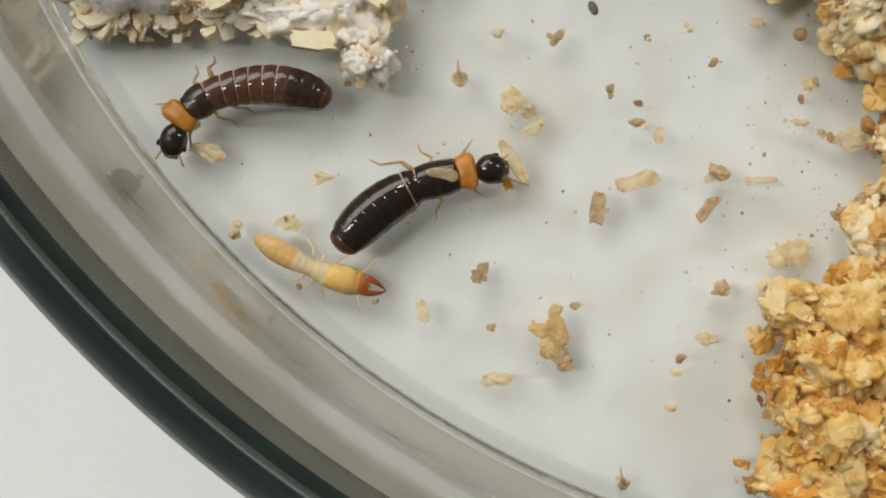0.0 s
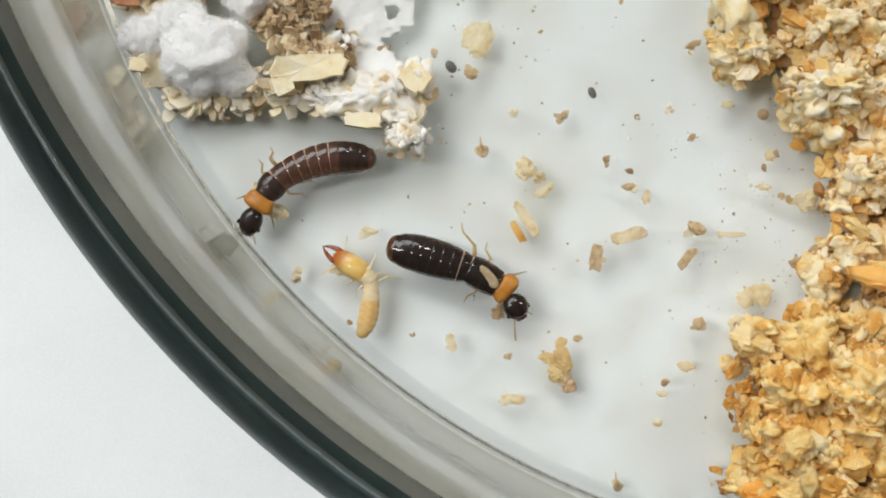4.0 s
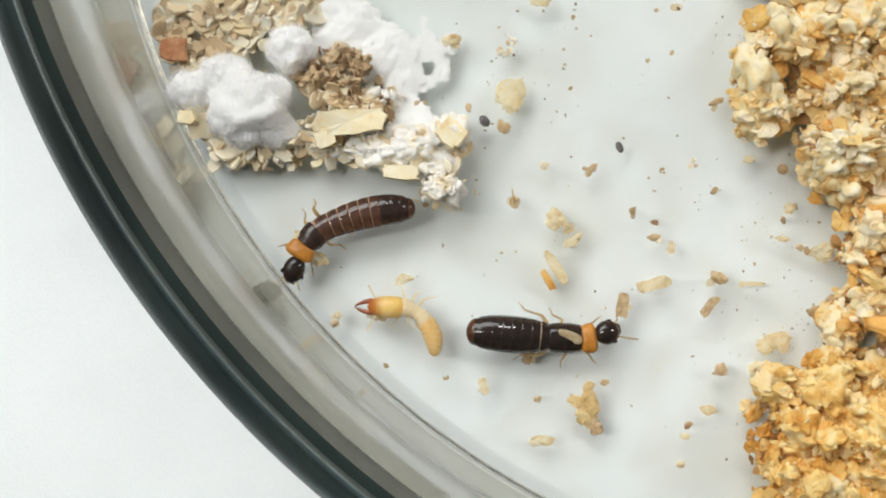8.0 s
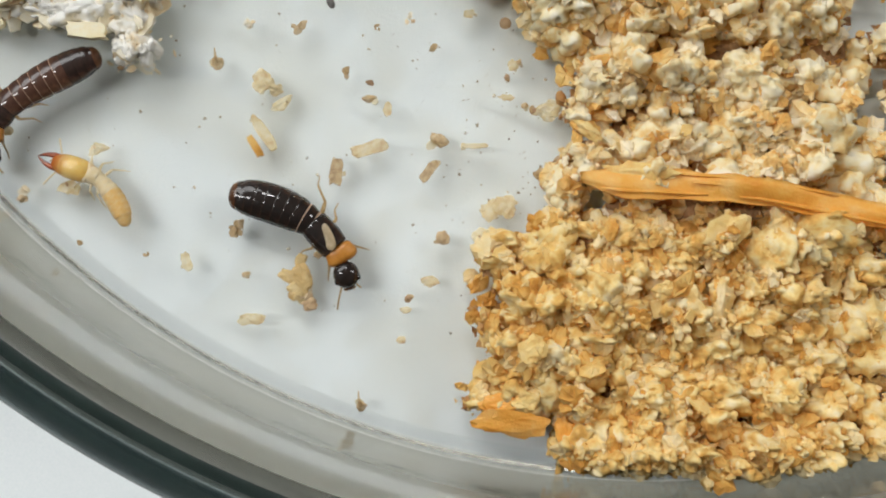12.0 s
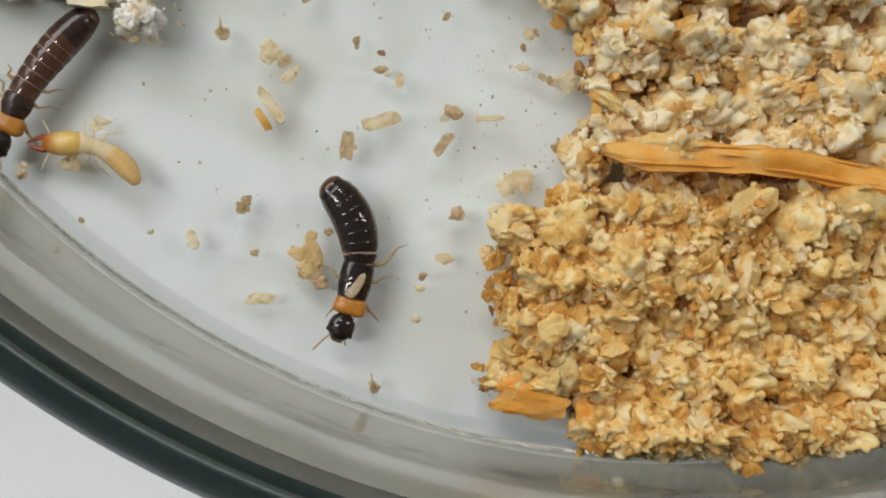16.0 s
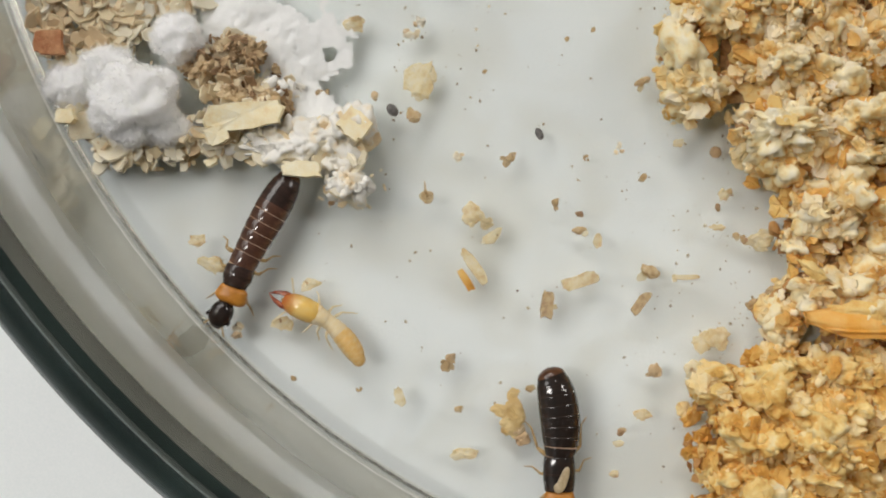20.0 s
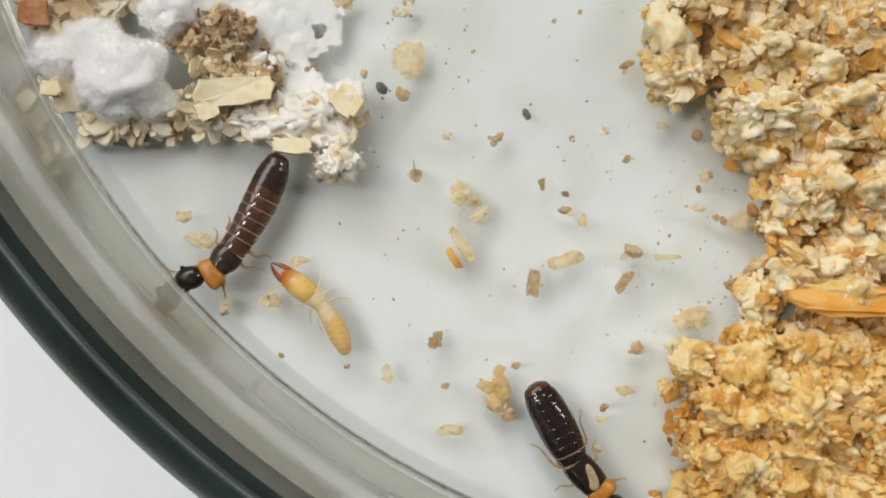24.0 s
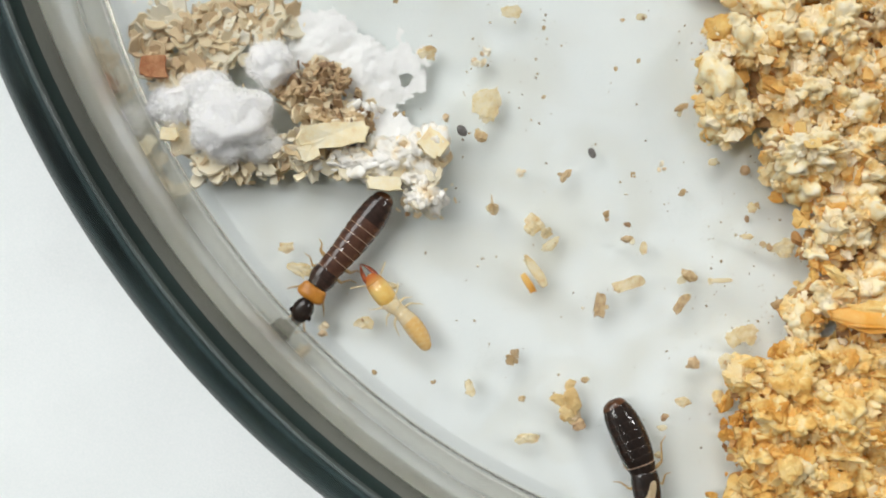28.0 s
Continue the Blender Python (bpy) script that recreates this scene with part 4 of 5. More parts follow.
SCRAPS = [[mesh_from("scrap", *ragged(i + 400, 0.6), mat, False) for i in range(6)] for mat in (GILT, FLAKE)]

def bit(name, me, x, y, z, q, label, category, group):
    ob = tagged(new(name, me), label, category, group)
    ob.matrix_basis = pose(x * MM, y * MM, z * MM, 0, 0, q)
    return ob


def grain(k, a, b, mat, name, high=0.8):
    v, f = ragged(k, 0.5 if name == "grain" else 0.08)
    v = v / np.abs(v).max(0) * (a * MM, b * MM, min(a, b) * high * MM)
    return mesh_from(name, v, f, mat, name != "grain")


for k, (x, y, a, b, q) in enumerate([
    (-23.14, -18.63, 0.35, 0.25, -50),
    (-16.13, -19.99, 0.31, 0.19, -65),
    (-5.48, -28.75, 0.24, 0.19, 20),
    (-4.55, -25.36, 0.27, 0.22, 30),
    (-7.71, -21.15, 0.29, 0.29, 0),
]):
    bit("frass_pellet", grain(k + 20, a, b, SLATE if k < 2 else HUSK, "frass_pellet"), x, y, min(a, b) * 0.7, q, "small dark grey oval pellet on the glass floor" if k < 2 else "small dark brown oval pellet beside the sawdust", "pellet", "oval pellets")
GRAINS = [
    (-22.11, -18.95, 0.38, 0.35, 10),
    (-21.59, -22.85, 0.32, 0.35, 0),
    (-14.38, -24.67, 0.38, 0.22, 5),
    (-14.32, -23.91, 0.19, 0.16, 0),
    (-11.03, -31.51, 0.35, 0.38, 40),
    (-11.09, -26.77, 0.35, 0.5, 60),
    (-20.47, -33.01, 0.22, 0.18, 0),
    (-12.77, -34.39, 0.23, 0.19, 20),
    (-23.96, -17.89, 0.19, 0.22, 0),
    (-11.17, -17.66, 0.35, 0.2, 20),
    (-24.75, -14.19, 0.32, 0.23, 0),
    (-15.13, -39.41, 0.3, 0.27, 0),
    (-17.01, -32.17, 0.23, 0.2, 0),
    (-17.46, -34.54, 0.41, 0.38, 0),
]
GRAINS += [
    (-6.88, -25.19, 0.22, 0.18, 0),
    (-6.32, -25.48, 0.3, 0.19, -10),
    (-6.12, -28.57, 0.27, 0.35, 40),
    (-4.74, -29.34, 0.24, 0.3, 0),
    (-7.69, -23.77, 0.16, 0.19, 0),
    (-7.11, -23.07, 0.16, 0.16, 0),
    (-22.75, -18.76, 0.06, 0.06, 0),
    (-10.86, -17.52, 0.21, 0.18, 0),
    (-18.66, -16.9, 0.12, 0.1, 0),
    (-14.12, -12.76, 0.13, 0.12, 0),
    (-18.48, -13.1, 0.12, 0.1, 0),
    (-14.63, -15.44, 0.13, 0.13, 0),
    (-6.14, -28.48, 0.42, 0.3, 30),
    (-5.35, -28.0, 0.3, 0.42, -40),
    (-4.95, -29.5, 0.36, 0.3, 15),
    (-26.46, -11.59, 0.15, 0.15, 0),
    (-13.36, -15.03, 0.13, 0.13, 0),
]
for k, (x, y, a, b, q) in enumerate(GRAINS):
    mat = HUSK if k in (4, 7, 13, 15, 16, 17) or k % 5 == 3 else TAN
    ob = bit("grain", grain(k + 40, a, b, mat, "grain", 0.7), x, y, min(a, b) * 0.55, q, "tiny tan wood grain on the glass floor" if mat is TAN else "tiny dark brown grain on the glass floor", "grain", "loose grains")
    r = random.Random(k + 60)
    w, far = r.uniform(0, 6.28), 0.75 * max(a, b)
    part("husk", mesh_from("husk", *slab(k + 760, (1, 0.65, 0.2), 3, 0.8), FLAKE if mat is TAN else TAN, False), ob, pose(far * math.cos(w) * MM, far * math.sin(w) * MM, -min(a, b) * 0.25 * MM, r.uniform(-25, 25), r.uniform(-25, 25), r.uniform(0, 360)) @ Matrix.Scale(r.uniform(0.55, 0.9) * max(a, b) * MM, 4))
    if k == 1 or k == 11:
        thread = tube([(0, 0, 0.1), (-0.1, 0.35, 0.18), (-0.12, 0.75, 0.1)], (0.14, 0.06, 0.02))
        part("thread", mesh_from("thread", *thread, TAN), ob)
LOOSE = [
    (-19.44, -26.28, 1.02, 0.29, -58),
    (-19.89, -26.89, 0.67, 0.2, -62),
    (-14.41, -27.1, 0.96, 0.35, 14),
    (-16.05, -28.17, 0.35, 0.73, -8),
    (-13.51, -25.2, 0.2, 0.38, 0),
    (-27.3, -26.86, 0.34, 0.24, 20),
    (-23.22, -32.32, 0.24, 0.52, 18),
    (-17.83, -33.16, 0.85, 1.14, -15),
    (-20.3, -35.11, 0.44, 0.32, 0),
    (-11.69, -33.56, 0.32, 0.29, 0),
    (-7.99, -30.06, 0.47, 0.44, 0),
    (-8.66, -30.2, 0.44, 0.41, 40),
    (-9.4, -27.1, 0.67, 0.12, 0),
    (-11.6, -28.26, 0.67, 0.26, 52),
    (-21.75, -17.29, 0.58, 0.88, -10),
    (-18.99, -24.08, 0.73, 0.76, 0),
]
LOOSE += [
    (-31.89, -25.75, 0.54, 0.39, -20),
    (-28.67, -28.71, 0.39, 0.27, 0),
    (-32.63, -24.57, 0.3, 0.27, 0),
    (-18.56, -24.82, 0.44, 0.26, 30),
    (-19.43, -23.79, 0.38, 0.44, 0),
    (-5.74, -25.46, 0.5, 0.38, 0),
    (-9.46, -20.65, 0.22, 0.16, 0),
    (-9.09, -31.59, 0.38, 0.35, 0),
    (-12.9, -34.91, 0.2, 0.15, 0),
    (-13.14, -36.34, 0.18, 0.18, 0),
    (-17.89, -33.82, 0.73, 0.5, 20),
    (-20.23, -12.22, 0.45, 0.3, 0),
    (-24.89, -14.44, 0.39, 0.3, 0),
    (-13.11, -12.62, 0.21, 0.18, 0),
    (-7.71, -24.76, 0.27, 0.16, 0),
    (-7.4, -23.21, 0.19, 0.27, 0),
]
for k, (x, y, a, b, q) in enumerate(LOOSE):
    long = max(a, b) > 0.45
    v, f = slab(k + 120, (a * 1.05 * MM, b * 1.05 * MM, (0.13 if long else 0.08) * MM), 4, 0.6)
    if max(a, b) < 1.9 * min(a, b):
        v, f = ragged(k + 130, 0.5)
        v = ragged(k + 130, 0.75)[0] * (a * 1.2 * MM, b * 1.45 * MM, min(0.4, min(a, b)) * 0.8 * MM)
    if k in (7, 15, 26):
        r = random.Random(k)
        pile = bit("wood_scrap", None, x, y, 0.05, q, "crumbled whitish mouldy scrap on the glass floor" if k == 15 else "crumbled cream wood scrap on the glass floor", "wood scrap", "loose scraps")
        for i in range(8):
            w, d = r.uniform(0, 6.28), r.uniform(0.1, 0.85)
            m = pose(a * d * math.cos(w) * MM, b * d * math.sin(w) * MM, (0.12 + 0.25 * (1 - d)) * MM, r.uniform(-25, 25), r.uniform(-25, 25), r.uniform(0, 360))
            part("scrap", r.choice(SCRAPS[k == 15]), pile, m @ Matrix.Scale(r.uniform(0.3, 0.55) * max(a, b) * (0.6 if k == 15 else 0.85) * MM, 4))
        if k != 15:
            part("husk", mesh_from("husk", *ragged(k + 870, 0.6), HUSK, False), pile, pose(a * 0.35 * MM, -b * 0.8 * MM, 0.2 * MM, 20, 10, 40) @ Matrix.Scale(0.26 * MM, 4), "dark brown husk")
        continue
    mat = DIMMED if k == 1 else TAN if k in (3, 13, 26) else FLAKE
    r = random.Random(k + 5)
    ob = bit("wood_flake", None, x, y, 0.24 if long else 0.13, q, "thin cream wood flake lying on the glass floor" if k != 1 else "narrow orange wood splinter on the glass floor", "wood flake", "loose flakes")
    part("sliver", mesh_from("sliver", v, f, mat, False), ob)
    if k != 1:
        w = r.choice((0.0, 3.14)) + r.uniform(-0.6, 0.6)
        m = pose(a * 0.85 * math.cos(w) * MM, b * 0.85 * math.sin(w) * MM, 0.02 * MM, r.uniform(-15, 15), r.uniform(-15, 15), r.uniform(0, 360))
        part("shard", mesh_from("shard", *slab(k + 820, (1, 0.6, 0.22), 2, 0.7), FLAKE, False), ob, m @ Matrix.Scale(max(0.09, 0.36 * min(max(a, b), 0.6)) * MM, 4))
        if k % 2:
            m = pose(a * 0.55 * math.cos(w + 2.4) * MM, b * 0.7 * math.sin(w + 2.4) * MM, 0.05 * MM, 0, 0, r.uniform(0, 360))
            part("speck", mesh_from("speck", *ragged(k + 850, 0.7), HUSK, False), ob, m @ Matrix.Scale(r.uniform(0.07, 0.13) * MM, 4), "dark brown speck")
for k, (x, y, a, b, q) in enumerate([
    (-30.67, -28.99, 0.41, 0.38, 0),
    (-28.28, -31.17, 0.23, 0.2, 0),
    (-17.72, -21.08, 0.38, 0.32, 50),
    (-12.36, -20.85, 0.29, 0.29, 30),
    (-11.38, -22.12, 0.26, 0.35, 40),
    (-13.91, -21.23, 0.18, 0.18, 0),
    (-20, -20.94, 0.26, 0.2, 0),
    (-26.46, -17.74, 0.32, 0.26, 0),
    (-15.34, -23.44, 0.29, 0.32, 0),
    (-21.74, -14.5, 0.29, 0.29, 0),
    (-20.83, -30.78, 0.36, 0.45, 0),
    (-9.09, -31.51, 0.32, 0.29, 0),
    (-22.06, -14.82, 0.48, 0.37, 20),
    (-25.14, -31.89, 0.18, 0.12, 0),
]):
    r = random.Random(k)
    frag = bit("wood_fragment", None, x, y, 0.03, q, "tiny crumbled wood fragment on the glass floor", "fragment", "loose fragments")
    for i in range(r.randint(3, 5)):
        s = r.uniform(0.4, 0.7)
        w = r.uniform(0, 6.28)
        m = pose(a * 0.62 * math.cos(w) * MM, b * 0.62 * math.sin(w) * MM, 0.08 * MM, r.uniform(-30, 30), r.uniform(-30, 30), r.uniform(0, 360)) @ Matrix.Scale(s * max(a, b) * MM, 4)
        part("splinter", r.choice(SPLINTERS[1 if k % 3 else 0]), frag, m)


def dust():
    """Fine specks strewn over the glass, thickest beside the sawdust."""
    r = random.Random(77)
    specks = []
    while len(specks) < 620:
        x, y = r.uniform(-34, -2), r.uniform(-40, -9)
        near = max(0.0, 1 - math.hypot((x + 6) / 7, (y + 14) / 6)) + max(0.0, 1 - math.hypot((x + 8) / 5, (y + 33) / 8)) + 0.7 * max(0.0, 1 - math.hypot((x + 22) / 7, (y + 16) / 5)) + 0.9 * max(0.0, 1 - math.hypot((x + 8) / 3.5, (y + 23) / 8))
        if inside(x, y, 2) and r.random() < 0.1 + near + 0.25 * max(0, noise.noise((x * 0.3, y * 0.3, 2.0))):
            size = r.choice((0.02, 0.03, 0.035, 0.05, 0.08)) * r.uniform(0.8, 1.3)
            specks.append((r.choice(CRUMBS if r.random() < 0.5 else FLAKES), place(x, y, size * 0.5, size, r, 60)))
    tagged(new("wood_dust", joined("wood_dust", specks, DUST)), "fine tan wood dust specks on the glass floor", "dust", kind="stuff")


dust()


# ---- termites ----
def segment(name, parent, length, w0, w1, h0, h1, mat, seam=None, z=0.0, dip=0.0, label="", tail=False, bulge=1.03):
    """One body ring, origin at its middle, with a narrow paler seam at its front."""
    x0, x1 = -length / 2, length / 2
    rings = [(x0 - 0.12, w0 * 0.95, h0 * 0.95, 0, z), (x0 - 0.05, w0 * 0.997, h0 * 0.997, 0, z), (x0 + 0.02, w0 * 1.003, h0 * 1.003, 0, z), (x0 + length * 0.35, (w0 * 0.6 + w1 * 0.4) * bulge, (h0 * 0.6 + h1 * 0.4) * bulge, 0, z),
             (x1 - 0.09, w1 * (1.0 - dip * 0.3), h1 * (1.0 - dip * 0.3), 0, z), (x1 - 0.05, w1 * (0.997 - dip), h1 * (0.997 - dip), 0, z), (x1, w1 * (0.994 - dip), h1 * (0.994 - dip), 0, z), (x1 + 0.05, w1 * 0.95, h1 * 0.95, 0, z)]
    if tail:
        rings = [(x1 - (length + 0.14) * math.sin(a) - 0.0, w1 * math.cos(a), h1 * math.cos(a), 0, z) for a in np.linspace(1.5, 0.0, 9)] + rings[-1:]
    v, f = loft(rings, 24)
    me = mesh_from(name, v, f, mat)
    if seam:
        me.materials.append(seam)
        for p in me.polygons:
            if p.center.x > (x1 - 0.095) * MM:
                p.material_index = 1
    return part(name, me, parent, label=label)


def blob(a, b, c, power=1.0, sub=4):
    v, f = ICO[sub]
    return np.sign(v) * np.abs(v) ** power * np.array((a, b, c)) * MM, f


def limb(termite, hip, knee, ankle, foot, r0, mat):
    """Femur, and under it tibia and tarsus; the hip is the origin."""
    h = np.array(hip)
    leg = part("leg", mesh_from("leg", *tube([(0, 0, 0), (np.array(knee) - h) * 0.5 + (0, 0, 0.05), np.array(knee) - h], (r0 * 0.8, r0, r0 * 0.7)), mat), termite, pose(*(h * MM)), "bent amber leg")
    k, a, e = (np.array(q) - h for q in (knee, ankle, foot))
    part("shin", mesh_from("shin", *tube([k, (k + a) / 2 + (0, 0, 0.03), a, a * 0.6 + e * 0.4, e], (r0 * 0.62, r0 * 0.5, r0 * 0.42, r0 * 0.3, r0 * 0.22)), mat), leg)
    return leg


def antenna(head, base, way, length, mat, beads=9):
    """A string of small beads."""
    pts, rad = [], []
    for i in range(beads * 2 + 1):
        s = i / (beads * 2)
        pts.append((base[0] + way[0] * s * length, base[1] + way[1] * s * length + 0.12 * s * s * length * way[0], base[2] + way[2] * s * length - 0.2 * s * s * length))
        rad.append(0.05 if i % 2 else 0.032)
    part("antenna", mesh_from("antenna", *tube(pts, rad), mat), head, label="short beaded amber antenna")


def dealate(label, rear, front, cut, seam, widths, scale_wing, feelers, dip, spread, stride):
    """A wingless adult: rear and front list the rings behind and before the waist; +x is ahead."""
    t = tagged(new("termite"), label, "termite")
    z = 0.85
    chain = []
    for i, length in enumerate(rear):
        w0, w1 = widths[i + 1], widths[i]
        last = i == len(rear) - 1
        name = "thorax_ring" if len(rear) - i > 9 else "abdomen_ring"
        rear_black = i > 5
        ob = segment(name, t, length, w0, w1, w0 * 0.74, w1 * 0.74, TIP if last else (BLACK if scale_wing else SEPIA) if rear_black else cut, RING if rear_black else MEMBRANE if i < 2 else seam, dip=0.0 if rear_black else dip, tail=last, bulge=1.006 if scale_wing else 1.03)
        chain.append((ob, length))
    x = 0.0
    for length, w0, w1 in front:
        ob = segment("thorax_ring", t, length, w0, w1, w0 * 0.72, w1 * 0.72, BLACK if scale_wing else SEPIA, RING)
        ob.matrix_basis = pose((x + length / 2) * MM, 0, z * MM)
        x += length
    v, f = blob(0.43, 0.78, 0.36, 0.8)
    v[:, 0] += np.abs(v[:, 1]) * np.where(v[:, 0] > 0, 0.10, -0.16)
    v[:, 1] *= 1 - 0.10 * (v[:, 0] < 0)
    v[:, 2] += 0.12 * np.abs(v[:, 1]) * -0.5
    shield = part("neck_shield", mesh_from("neck_shield", v, f, AMBER), t, label="glossy amber neck shield")
    v, f = blob(0.64 if scale_wing else 0.7, 0.62 if scale_wing else 0.56, 0.46, 0.96)
    head = part("head", mesh_from("head", v, f, BLACK), t, label="round glossy black head")
    for s in (-1, 1):
        v, f = blob(0.13, 0.07, 0.11, 1, 3)
        part("eye", mesh_from("eye", v, f, EYE), head, pose(0.24 * MM, s * 0.56 * MM, 0.1 * MM))
        part("palp", mesh_from("palp", *tube([(0.5, s * 0.2, -0.1), (0.68, s * 0.26, -0.2), (0.78, s * 0.18, -0.34)], (0.06, 0.05, 0.03)), LEG), head)
    v, f = blob(0.16, 0.3, 0.16, 0.9, 3)
    part("upper_lip", mesh_from("upper_lip", v, f, TIP), head, pose(0.6 * MM, 0, -0.1 * MM))
    for s, length in zip((1, -1), feelers):
        antenna(head, (0.5, s * 0.34, 0.0), (0.85, s * 0.5, -0.05), length, LEG, max(3, int(length * 8)))
    if scale_wing:
        v, f = blob(0.66, 0.25, 0.06, 0.85, 4)
        v[:, 1] *= 1 + 0.25 * v[:, 0] / (0.66 * MM)
        part("wing_stub", mesh_from("wing_stub", v, f, WING), t, pose(0.92 * MM, 0.10 * MM, 1.37 * MM, 9, 3, -24), "pale leathery wing stub")
    legs = []
    o = x - 1.4
    for s in (1, -1):
        g = (0.92 if s < 0 else 1.0) * spread
        legs.append(limb(t, (o - 0.1, s * 0.45, 0.6), (o - 0.6 * stride, s * 1.22 * g, 0.7), (o - 1.5 * stride, s * 1.42 * g, 0.2), (o - 1.85 * stride, s * 1.8 * g, 0.05), 0.11, LEG))
        legs.append(limb(t, (o + 0.5, s * 0.45, 0.6), (o + 0.6, s * 1.08 * g, 0.75), (o + 0.25, s * 1.5 * g, 0.2), (o + 0.25 * g, s * 1.95 * g, 0.05), 0.095, LEG))
        legs.append(limb(t, (o + 1.5, s * 0.45, 0.55), (o + 1.95, s * 0.95 * g, 0.65), (o + 2.2, s * 1.25 * g, 0.2), (o + 2.45, s * 1.5 * g, 0.05), 0.095, LEG))
    return dict(root=t, chain=chain, shield=shield, head=head, neck=x + 0.42, reach=1.02, z=z, legs=legs, nose=0.4)


def soldier_termite():
    t = tagged(new("soldier_termite"), "pale yellow soldier termite with dark red jaws", "termite")
    z = 0.62
    chain = []
    widths = (0.36, 0.36, 0.40, 0.45, 0.48, 0.49, 0.48, 0.43, 0.34, 0.17)
    for i, length in enumerate((0.30, 0.28, 0.32, 0.32, 0.32, 0.32, 0.32, 0.28, 0.24)):
        w0, w1 = widths[i + 1], widths[i]
        ob = segment("abdomen_ring" if i else "thorax_ring", t, length, w0, w1, w0 * 0.8, w1 * 0.8, STRAW if i > 2 else PALE, None, dip=0.03, tail=i == 8)
        chain.append((ob, length))
    ob = segment("thorax_ring", t, 0.36, 0.40, 0.44, 0.32, 0.34, PALE, PALE)
    ob.matrix_basis = pose(0.18 * MM, 0, z * MM)
    v, f = blob(0.22, 0.50, 0.26, 0.85)
    shield = part("neck_shield", mesh_from("neck_shield", v, f, PALE), t, label="small pale neck shield")
    v, f = loft([(-0.88, 0.14, 0.1, 0, 0), (-0.85, 0.28, 0.2, 0, 0), (-0.75, 0.42, 0.31, 0, 0), (-0.5, 0.54, 0.42, 0, 0), (-0.1, 0.57, 0.46, 0, 0), (0.35, 0.55, 0.44, 0, 0), (0.58, 0.5, 0.38, 0, 0), (0.74, 0.4, 0.28, 0, 0)], 28)
    head = part("head", mesh_from("head", v, f, GOLD), t, label="long glossy yellow head capsule")
    v, f = loft([(0.55, 0.515, 0.392, 0, 0), (0.64, 0.49, 0.36, 0, 0), (0.78, 0.43, 0.27, 0, 0), (0.98, 0.36, 0.2, 0, 0), (1.06, 0.26, 0.14, 0, 0)], 22)
    part("jaw_base", mesh_from("jaw_base", v, f, GOLD), head)
    v, f = blob(0.16, 0.14, 0.06, 1, 3)
    part("upper_lip", mesh_from("upper_lip", v, f, LEG), head, pose(0.98 * MM, 0, 0.1 * MM))
    for s in (1, -1):
        pts = [(0.80, s * 0.27, 0), (1.05, s * 0.29, 0), (1.35, s * 0.23, 0), (1.6, s * 0.13, 0.02), (1.8, s * 0.01, 0.03)]
        part("jaw", mesh_from("jaw", *tube(pts, (0.16, 0.14, 0.11, 0.07, 0.02)), JAW), head, label="dark red curved jaw")
        antenna(head, (0.7, s * 0.46, 0.1), (0.5, s * 0.85, 0.1), 0.8, PALE, 8)
    legs = []
    for s in (1, -1):
        for hx, kx, ax, fx in ((-0.3, -0.5, -0.9, -1.1), (0.05, 0.0, -0.25, -0.3), (0.4, 0.6, 0.75, 0.9)):
            legs.append(limb(t, (hx, s * 0.25, 0.45), (kx, s * 0.7, 0.6), (ax, s * 0.95, 0.15), (fx, s * 1.05, 0.04), 0.07, PALE))
    return dict(root=t, chain=chain, shield=shield, head=head, neck=0.42, reach=0.72, z=z, legs=legs, nose=0.2)


BROAD = (0.66, 0.78, 0.88, 0.93, 0.95, 0.94, 0.91, 0.84, 0.70, 0.42)
SLIM = (0.64, 0.68, 0.72, 0.77, 0.80, 0.82, 0.82, 0.79, 0.72, 0.58, 0.28)
dark = dealate("glossy black wingless termite with amber neck shield", (0.5, 0.5, 0.5, 0.5, 0.5, 0.48, 0.45, 0.42, 0.35), ((0.74, 0.72, 0.77), (0.72, 0.76, 0.70)), BLACK, RING, BROAD, True, (0.3, 1.2), 0.0, 0.86, 1.0)
brown = dealate("glossy dark brown termite with pale abdomen seams", (0.7, 0.54, 0.54, 0.54, 0.54, 0.52, 0.5, 0.47, 0.42, 0.3), ((0.44, 0.68, 0.71), (0.44, 0.70, 0.58)), BROWN, MEMBRANE, SLIM, False, (0.5, 0.5), 0.012, 0.84, 0.35)
yellow = soldier_termite()


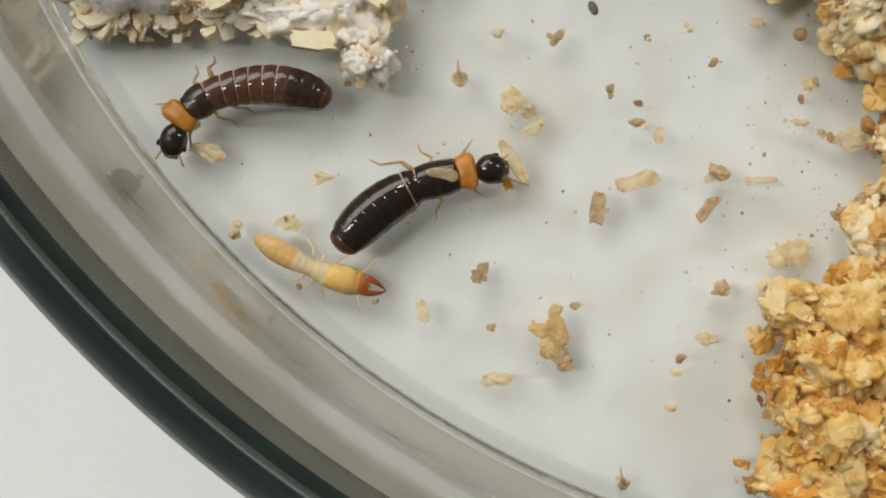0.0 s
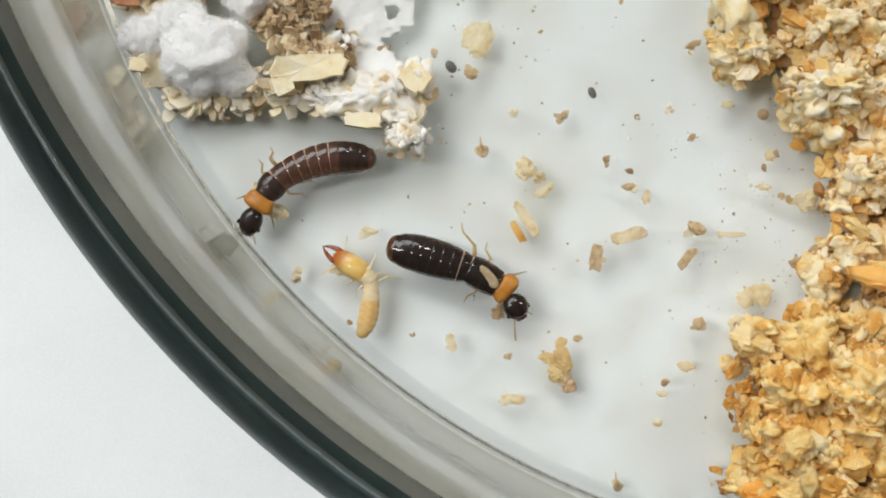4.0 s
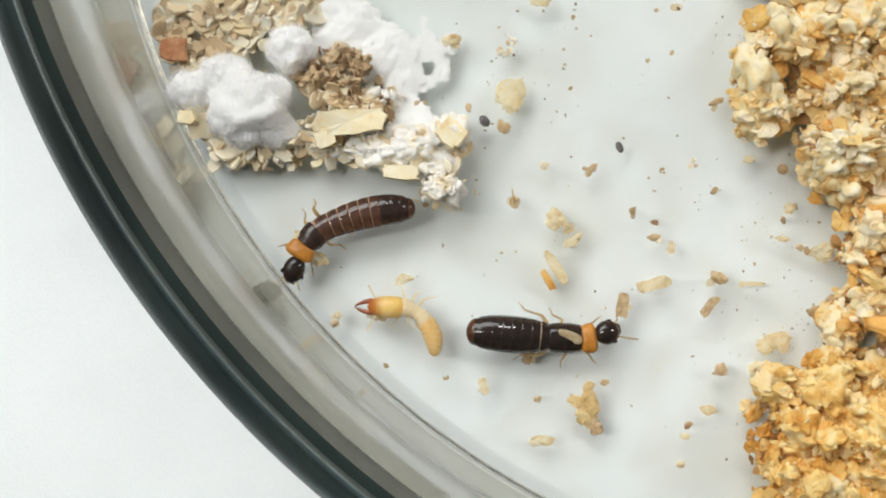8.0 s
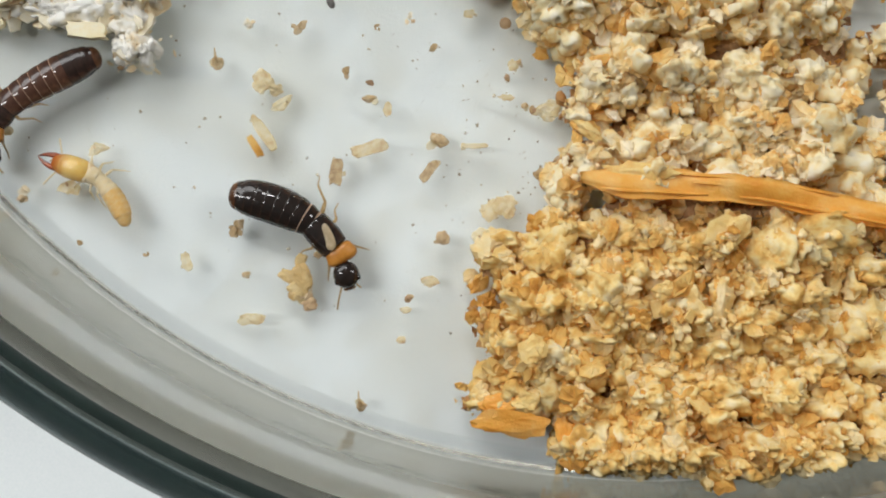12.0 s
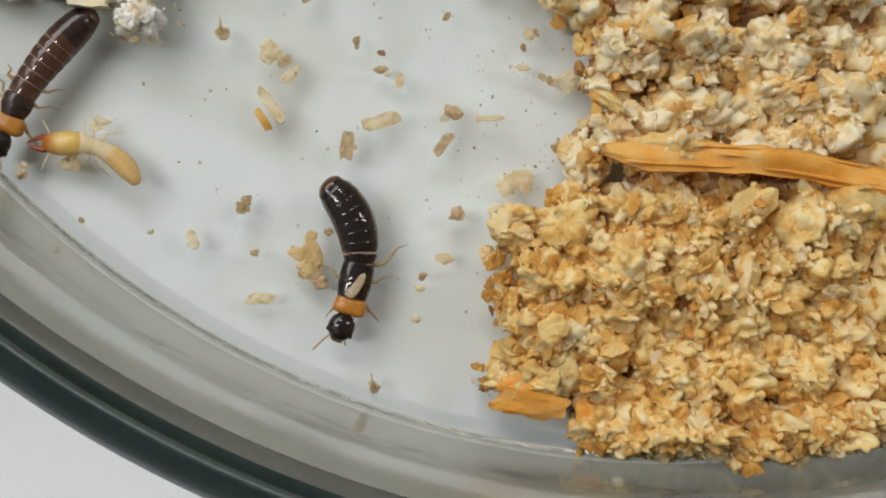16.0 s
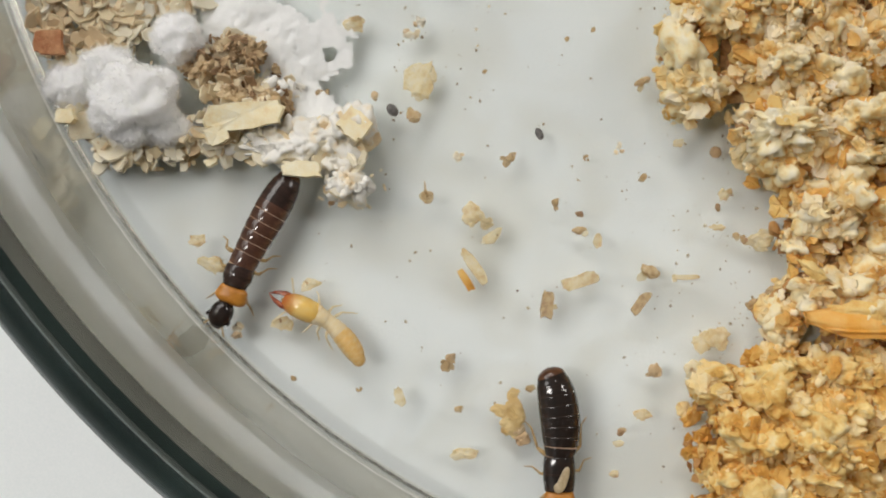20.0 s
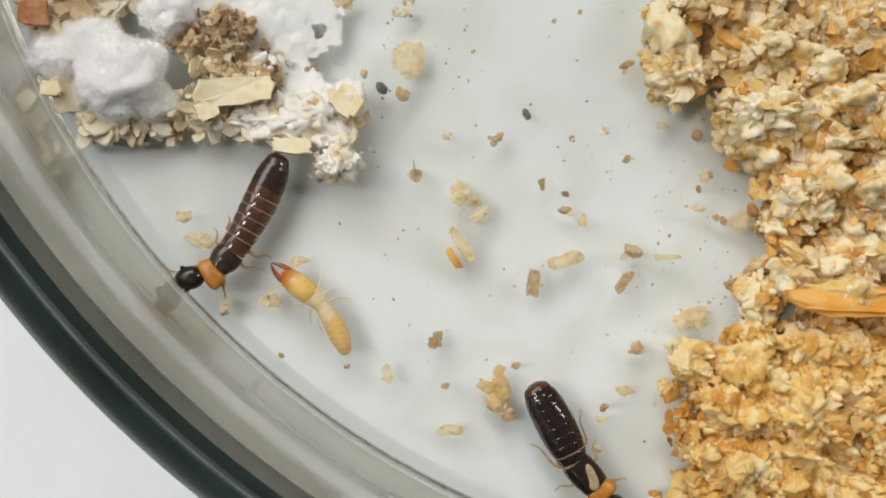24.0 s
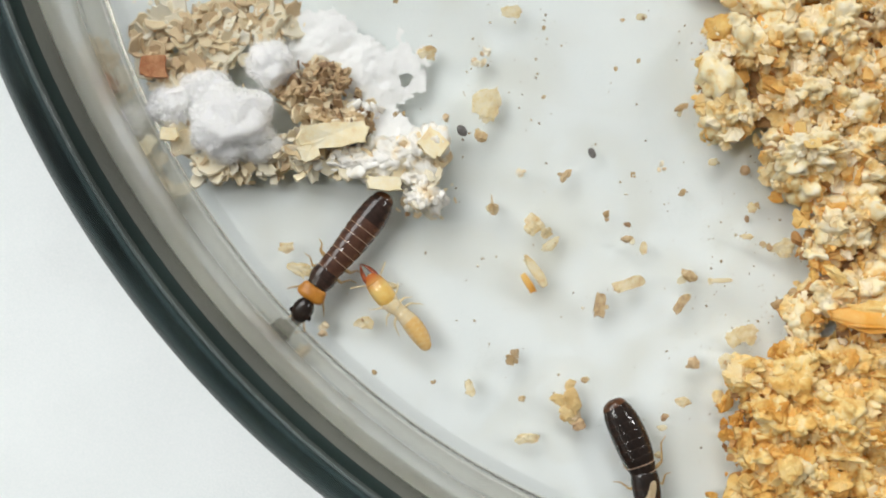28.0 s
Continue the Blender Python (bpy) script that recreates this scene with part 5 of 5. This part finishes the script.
def crawl(body, rows, gait):
    """Keys a termite: rows of seconds, waist in mm, heading, head turn, abdomen turn and abdomen bend in degrees."""
    def start(row):
        return pose(row[1] * MM, row[2] * MM, 0, 0, 0, row[3])
    rows = sorted(rows)
    if rows[-1][0] < 28:
        rows.append((28.0, *rows[-1][1:]))
    walk(body["root"], [(r[0], start(r)) for r in rows])
    total = sum(length for _, length in body["chain"])
    tracks = {ob: [] for ob, _ in body["chain"]}
    shield, head = [], []
    for t, x, y, turn, nod, side, bend in rows:
        px, py, s = 0.0, 0.0, 0.0
        for ob, length in body["chain"]:
            a = side + bend * (s + length / 2) / total
            dx, dy = -math.cos(radians(a)), -math.sin(radians(a))
            tracks[ob].append((t, pose((px + dx * length / 2) * MM, (py + dy * length / 2) * MM, body["z"] * MM, 0, 0, a)))
            px, py, s = px + dx * length, py + dy * length, s + length
        shield.append((t, pose(body["neck"] * MM, 0, (body["z"] + 0.05) * MM, 0, 4, nod * 0.45)))
        head.append((t, pose((body["neck"] + body["reach"] * math.cos(radians(nod))) * MM, body["reach"] * math.sin(radians(nod)) * MM, (body["z"] - 0.05) * MM, 0, 6, nod)))
    for ob, keys in tracks.items():
        walk(ob, keys)
    walk(body["shield"], shield)
    walk(body["head"], head)
    # legs step while the body goes on
    times = [i * 0.25 for i in range(113)]
    at = [np.interp(times, [r[0] for r in rows], [r[k] for r in rows]) for k in (1, 2, 3)]
    for n, leg in enumerate(body["legs"]):
        home, keys, phase = leg.matrix_basis.copy(), [], 0.0
        for i, t in enumerate(times):
            j = max(i - 1, 0)
            pace = math.hypot(at[0][i] - at[0][j], at[1][i] - at[1][j]) + abs(at[2][i] - at[2][j]) * 0.012
            phase += min(pace, 0.5) * 6
            keys.append((t, home @ pose(0, 0, 0, 0, 0, gait * min(1, pace * 6) * math.sin(phase + n * 2.1))))
        walk(leg, keys)


def motions():
    crawl(brown, [
    (0, -31.87, -23.6, -145, 39, -11, -52),
    (1, -31.74, -23.78, -132, 51, -16, -60),
    (2, -31.95, -23.96, -133, 24, -13, -55),
    (3, -31.85, -24.33, -131, 13, -11, -56),
    (6, -31.75, -24.36, -125, 19, -27, -34),
    (7, -31.78, -24.46, -126, 32, -24, -33),
    (8, -31.73, -24.43, -131, 21, -21, -29),
    (9, -31.71, -24.62, -130, 27, -19, -33),
    (10, -31.67, -24.81, -127, 22, -19, -32),
    (11, -31.59, -24.91, -125, 32, -19, -26),
    (14, -31.48, -24.94, -116, 24, -26, -5),
    (15, -31.43, -25.29, -123, 19, -14, -9),
    (16, -30.67, -25.72, -114, -6, -8, -19),
    (17, -30.8, -25.95, -118, 11, -15, 0),
    (19, -30.71, -25.48, -109, -1, -7, -15),
    (20, -30.52, -26, -109, -13, -10, -3),
    (21, -30.54, -25.97, -113, -22, -5, -5),
    (24, -30.44, -26.38, -134, -36, 9, 14),
    (25, -30.41, -26.17, -140, -28, 8, 23),
    (26, -30.28, -26.35, -142, -13, 11, 25),
    (27, -30.45, -26.37, -134, -23, 6, 14),
    (28, -30.57, -25.96, -127, 6, -7, 9),
    ], 10)
    crawl(dark, [
    (0, -23.23, -27.17, 14, -8, 9, 30),
    (1, -23.2, -27.03, 16, 7, 15, 16),
    (2, -22.83, -27.72, -11, -23, 13, 42),
    (3, -21.79, -28.97, -27, -11, 12, 17),
    (3.5, -22.34, -28.75, -32, -32, 11, 14),
    (5.5, -21.51, -28.75, -13, -1, -2, 1),
    (6, -21.42, -29.28, -13, 28, -7, 17),
    (7, -20.79, -29.69, -10, 5, -3, 2),
    (8, -19.79, -29.85, -1, 18, -4, 1),
    (9, -19.19, -30.19, -6, 1, 2, -13),
    (10, -18.25, -30.12, 6, 18, -14, -1),
    (11, -17.43, -30.88, -35, -23, 9, 13),
    (11.5, -17.22, -30.73, -44, -28, 14, 19),
    (13.5, -16.49, -31.67, -69, -28, 13, 37),
    (14, -15.7, -32.47, -79, 2, 1, 58),
    (15, -16.11, -32.97, -101, -17, 3, 73),
    (16, -15.67, -33.77, -104, -10, 3, 63),
    (16.5, -15.97, -34.6, -106, -12, 3, 62),
    (17, -16.37, -35.06, -128, -14, 8, 57),
    (18, -16.43, -35.35, -127, -9, 5, 47),
    (19, -16.54, -35.54, -128, -5, 7, 47),
    (20, -15.81, -35.42, -92, -0, -8, 29),
    (21, -14.35, -36.18, -62, 3, -12, 6),
    (21.5, -15.05, -36.27, -58, -0, -12, 4),
    (23.5, -14.4, -36.62, -62, -6, -1, 3),
    (24, -14.38, -36.85, -49, -2, -17, 5),
    (25, -13.94, -36.59, -37, 1, -19, -9),
    (26, -14.1, -36.71, -75, -10, 8, -2),
    (27, -14.07, -37.02, -81, -6, 2, 20),
    (28, -14.17, -37.22, -83, -3, 9, 12),
    ], 16)
    crawl(yellow, [
    (0, -27.48, -30.61, -27, 11, 4, -11),
    (1, -27.98, -31.14, -5, 4, -24, -12),
    (2, -28.18, -31.19, 2, 2, -11, -41),
    (2.5, -28.33, -31.42, 38, 21, -32, -51),
    (3, -27.54, -31.07, 61, 33, -30, -77),
    (3.5, -27.3, -30.01, 106, 11, -36, -47),
    (5.5, -26.61, -28.54, 153, 26, -20, -49),
    (6, -26.9, -28.25, 156, 22, -16, -54),
    (7, -26.79, -28.18, 166, 7, -25, -63),
    (8, -26.93, -28.41, 165, 14, -13, -68),
    (9, -26.93, -28.21, 169, 7, -19, -80),
    (10, -26.97, -28.16, 153, 18, -20, -41),
    (11, -27.17, -28.35, 150, 14, -8, -47),
    (14, -27.69, -27.95, 155, 6, -22, -4),
    (15, -27.93, -28.14, 161, 16, 0, -36),
    (16, -27.63, -27.97, 162, 16, 2, -49),
    (17, -27.58, -27.99, 165, 13, -4, -41),
    (18, -27.45, -27.93, 165, 13, -15, -23),
    (19, -27.47, -27.8, 165, 6, -19, -22),
    (20, -26.62, -28.52, 149, 5, -8, -28),
    (21, -26.18, -29.23, 135, 7, -12, -11),
    (24, -26.37, -28.8, 139, 1, -13, -19),
    (25, -26.53, -28.9, 130, 1, 9, -33),
    (26, -27.31, -28.12, 125, -6, -0, -4),
    (27, -27.31, -27.82, 124, 8, 13, -18),
    (28, -27.04, -27.93, 136, -11, 3, -26),
    ], 12)


motions()
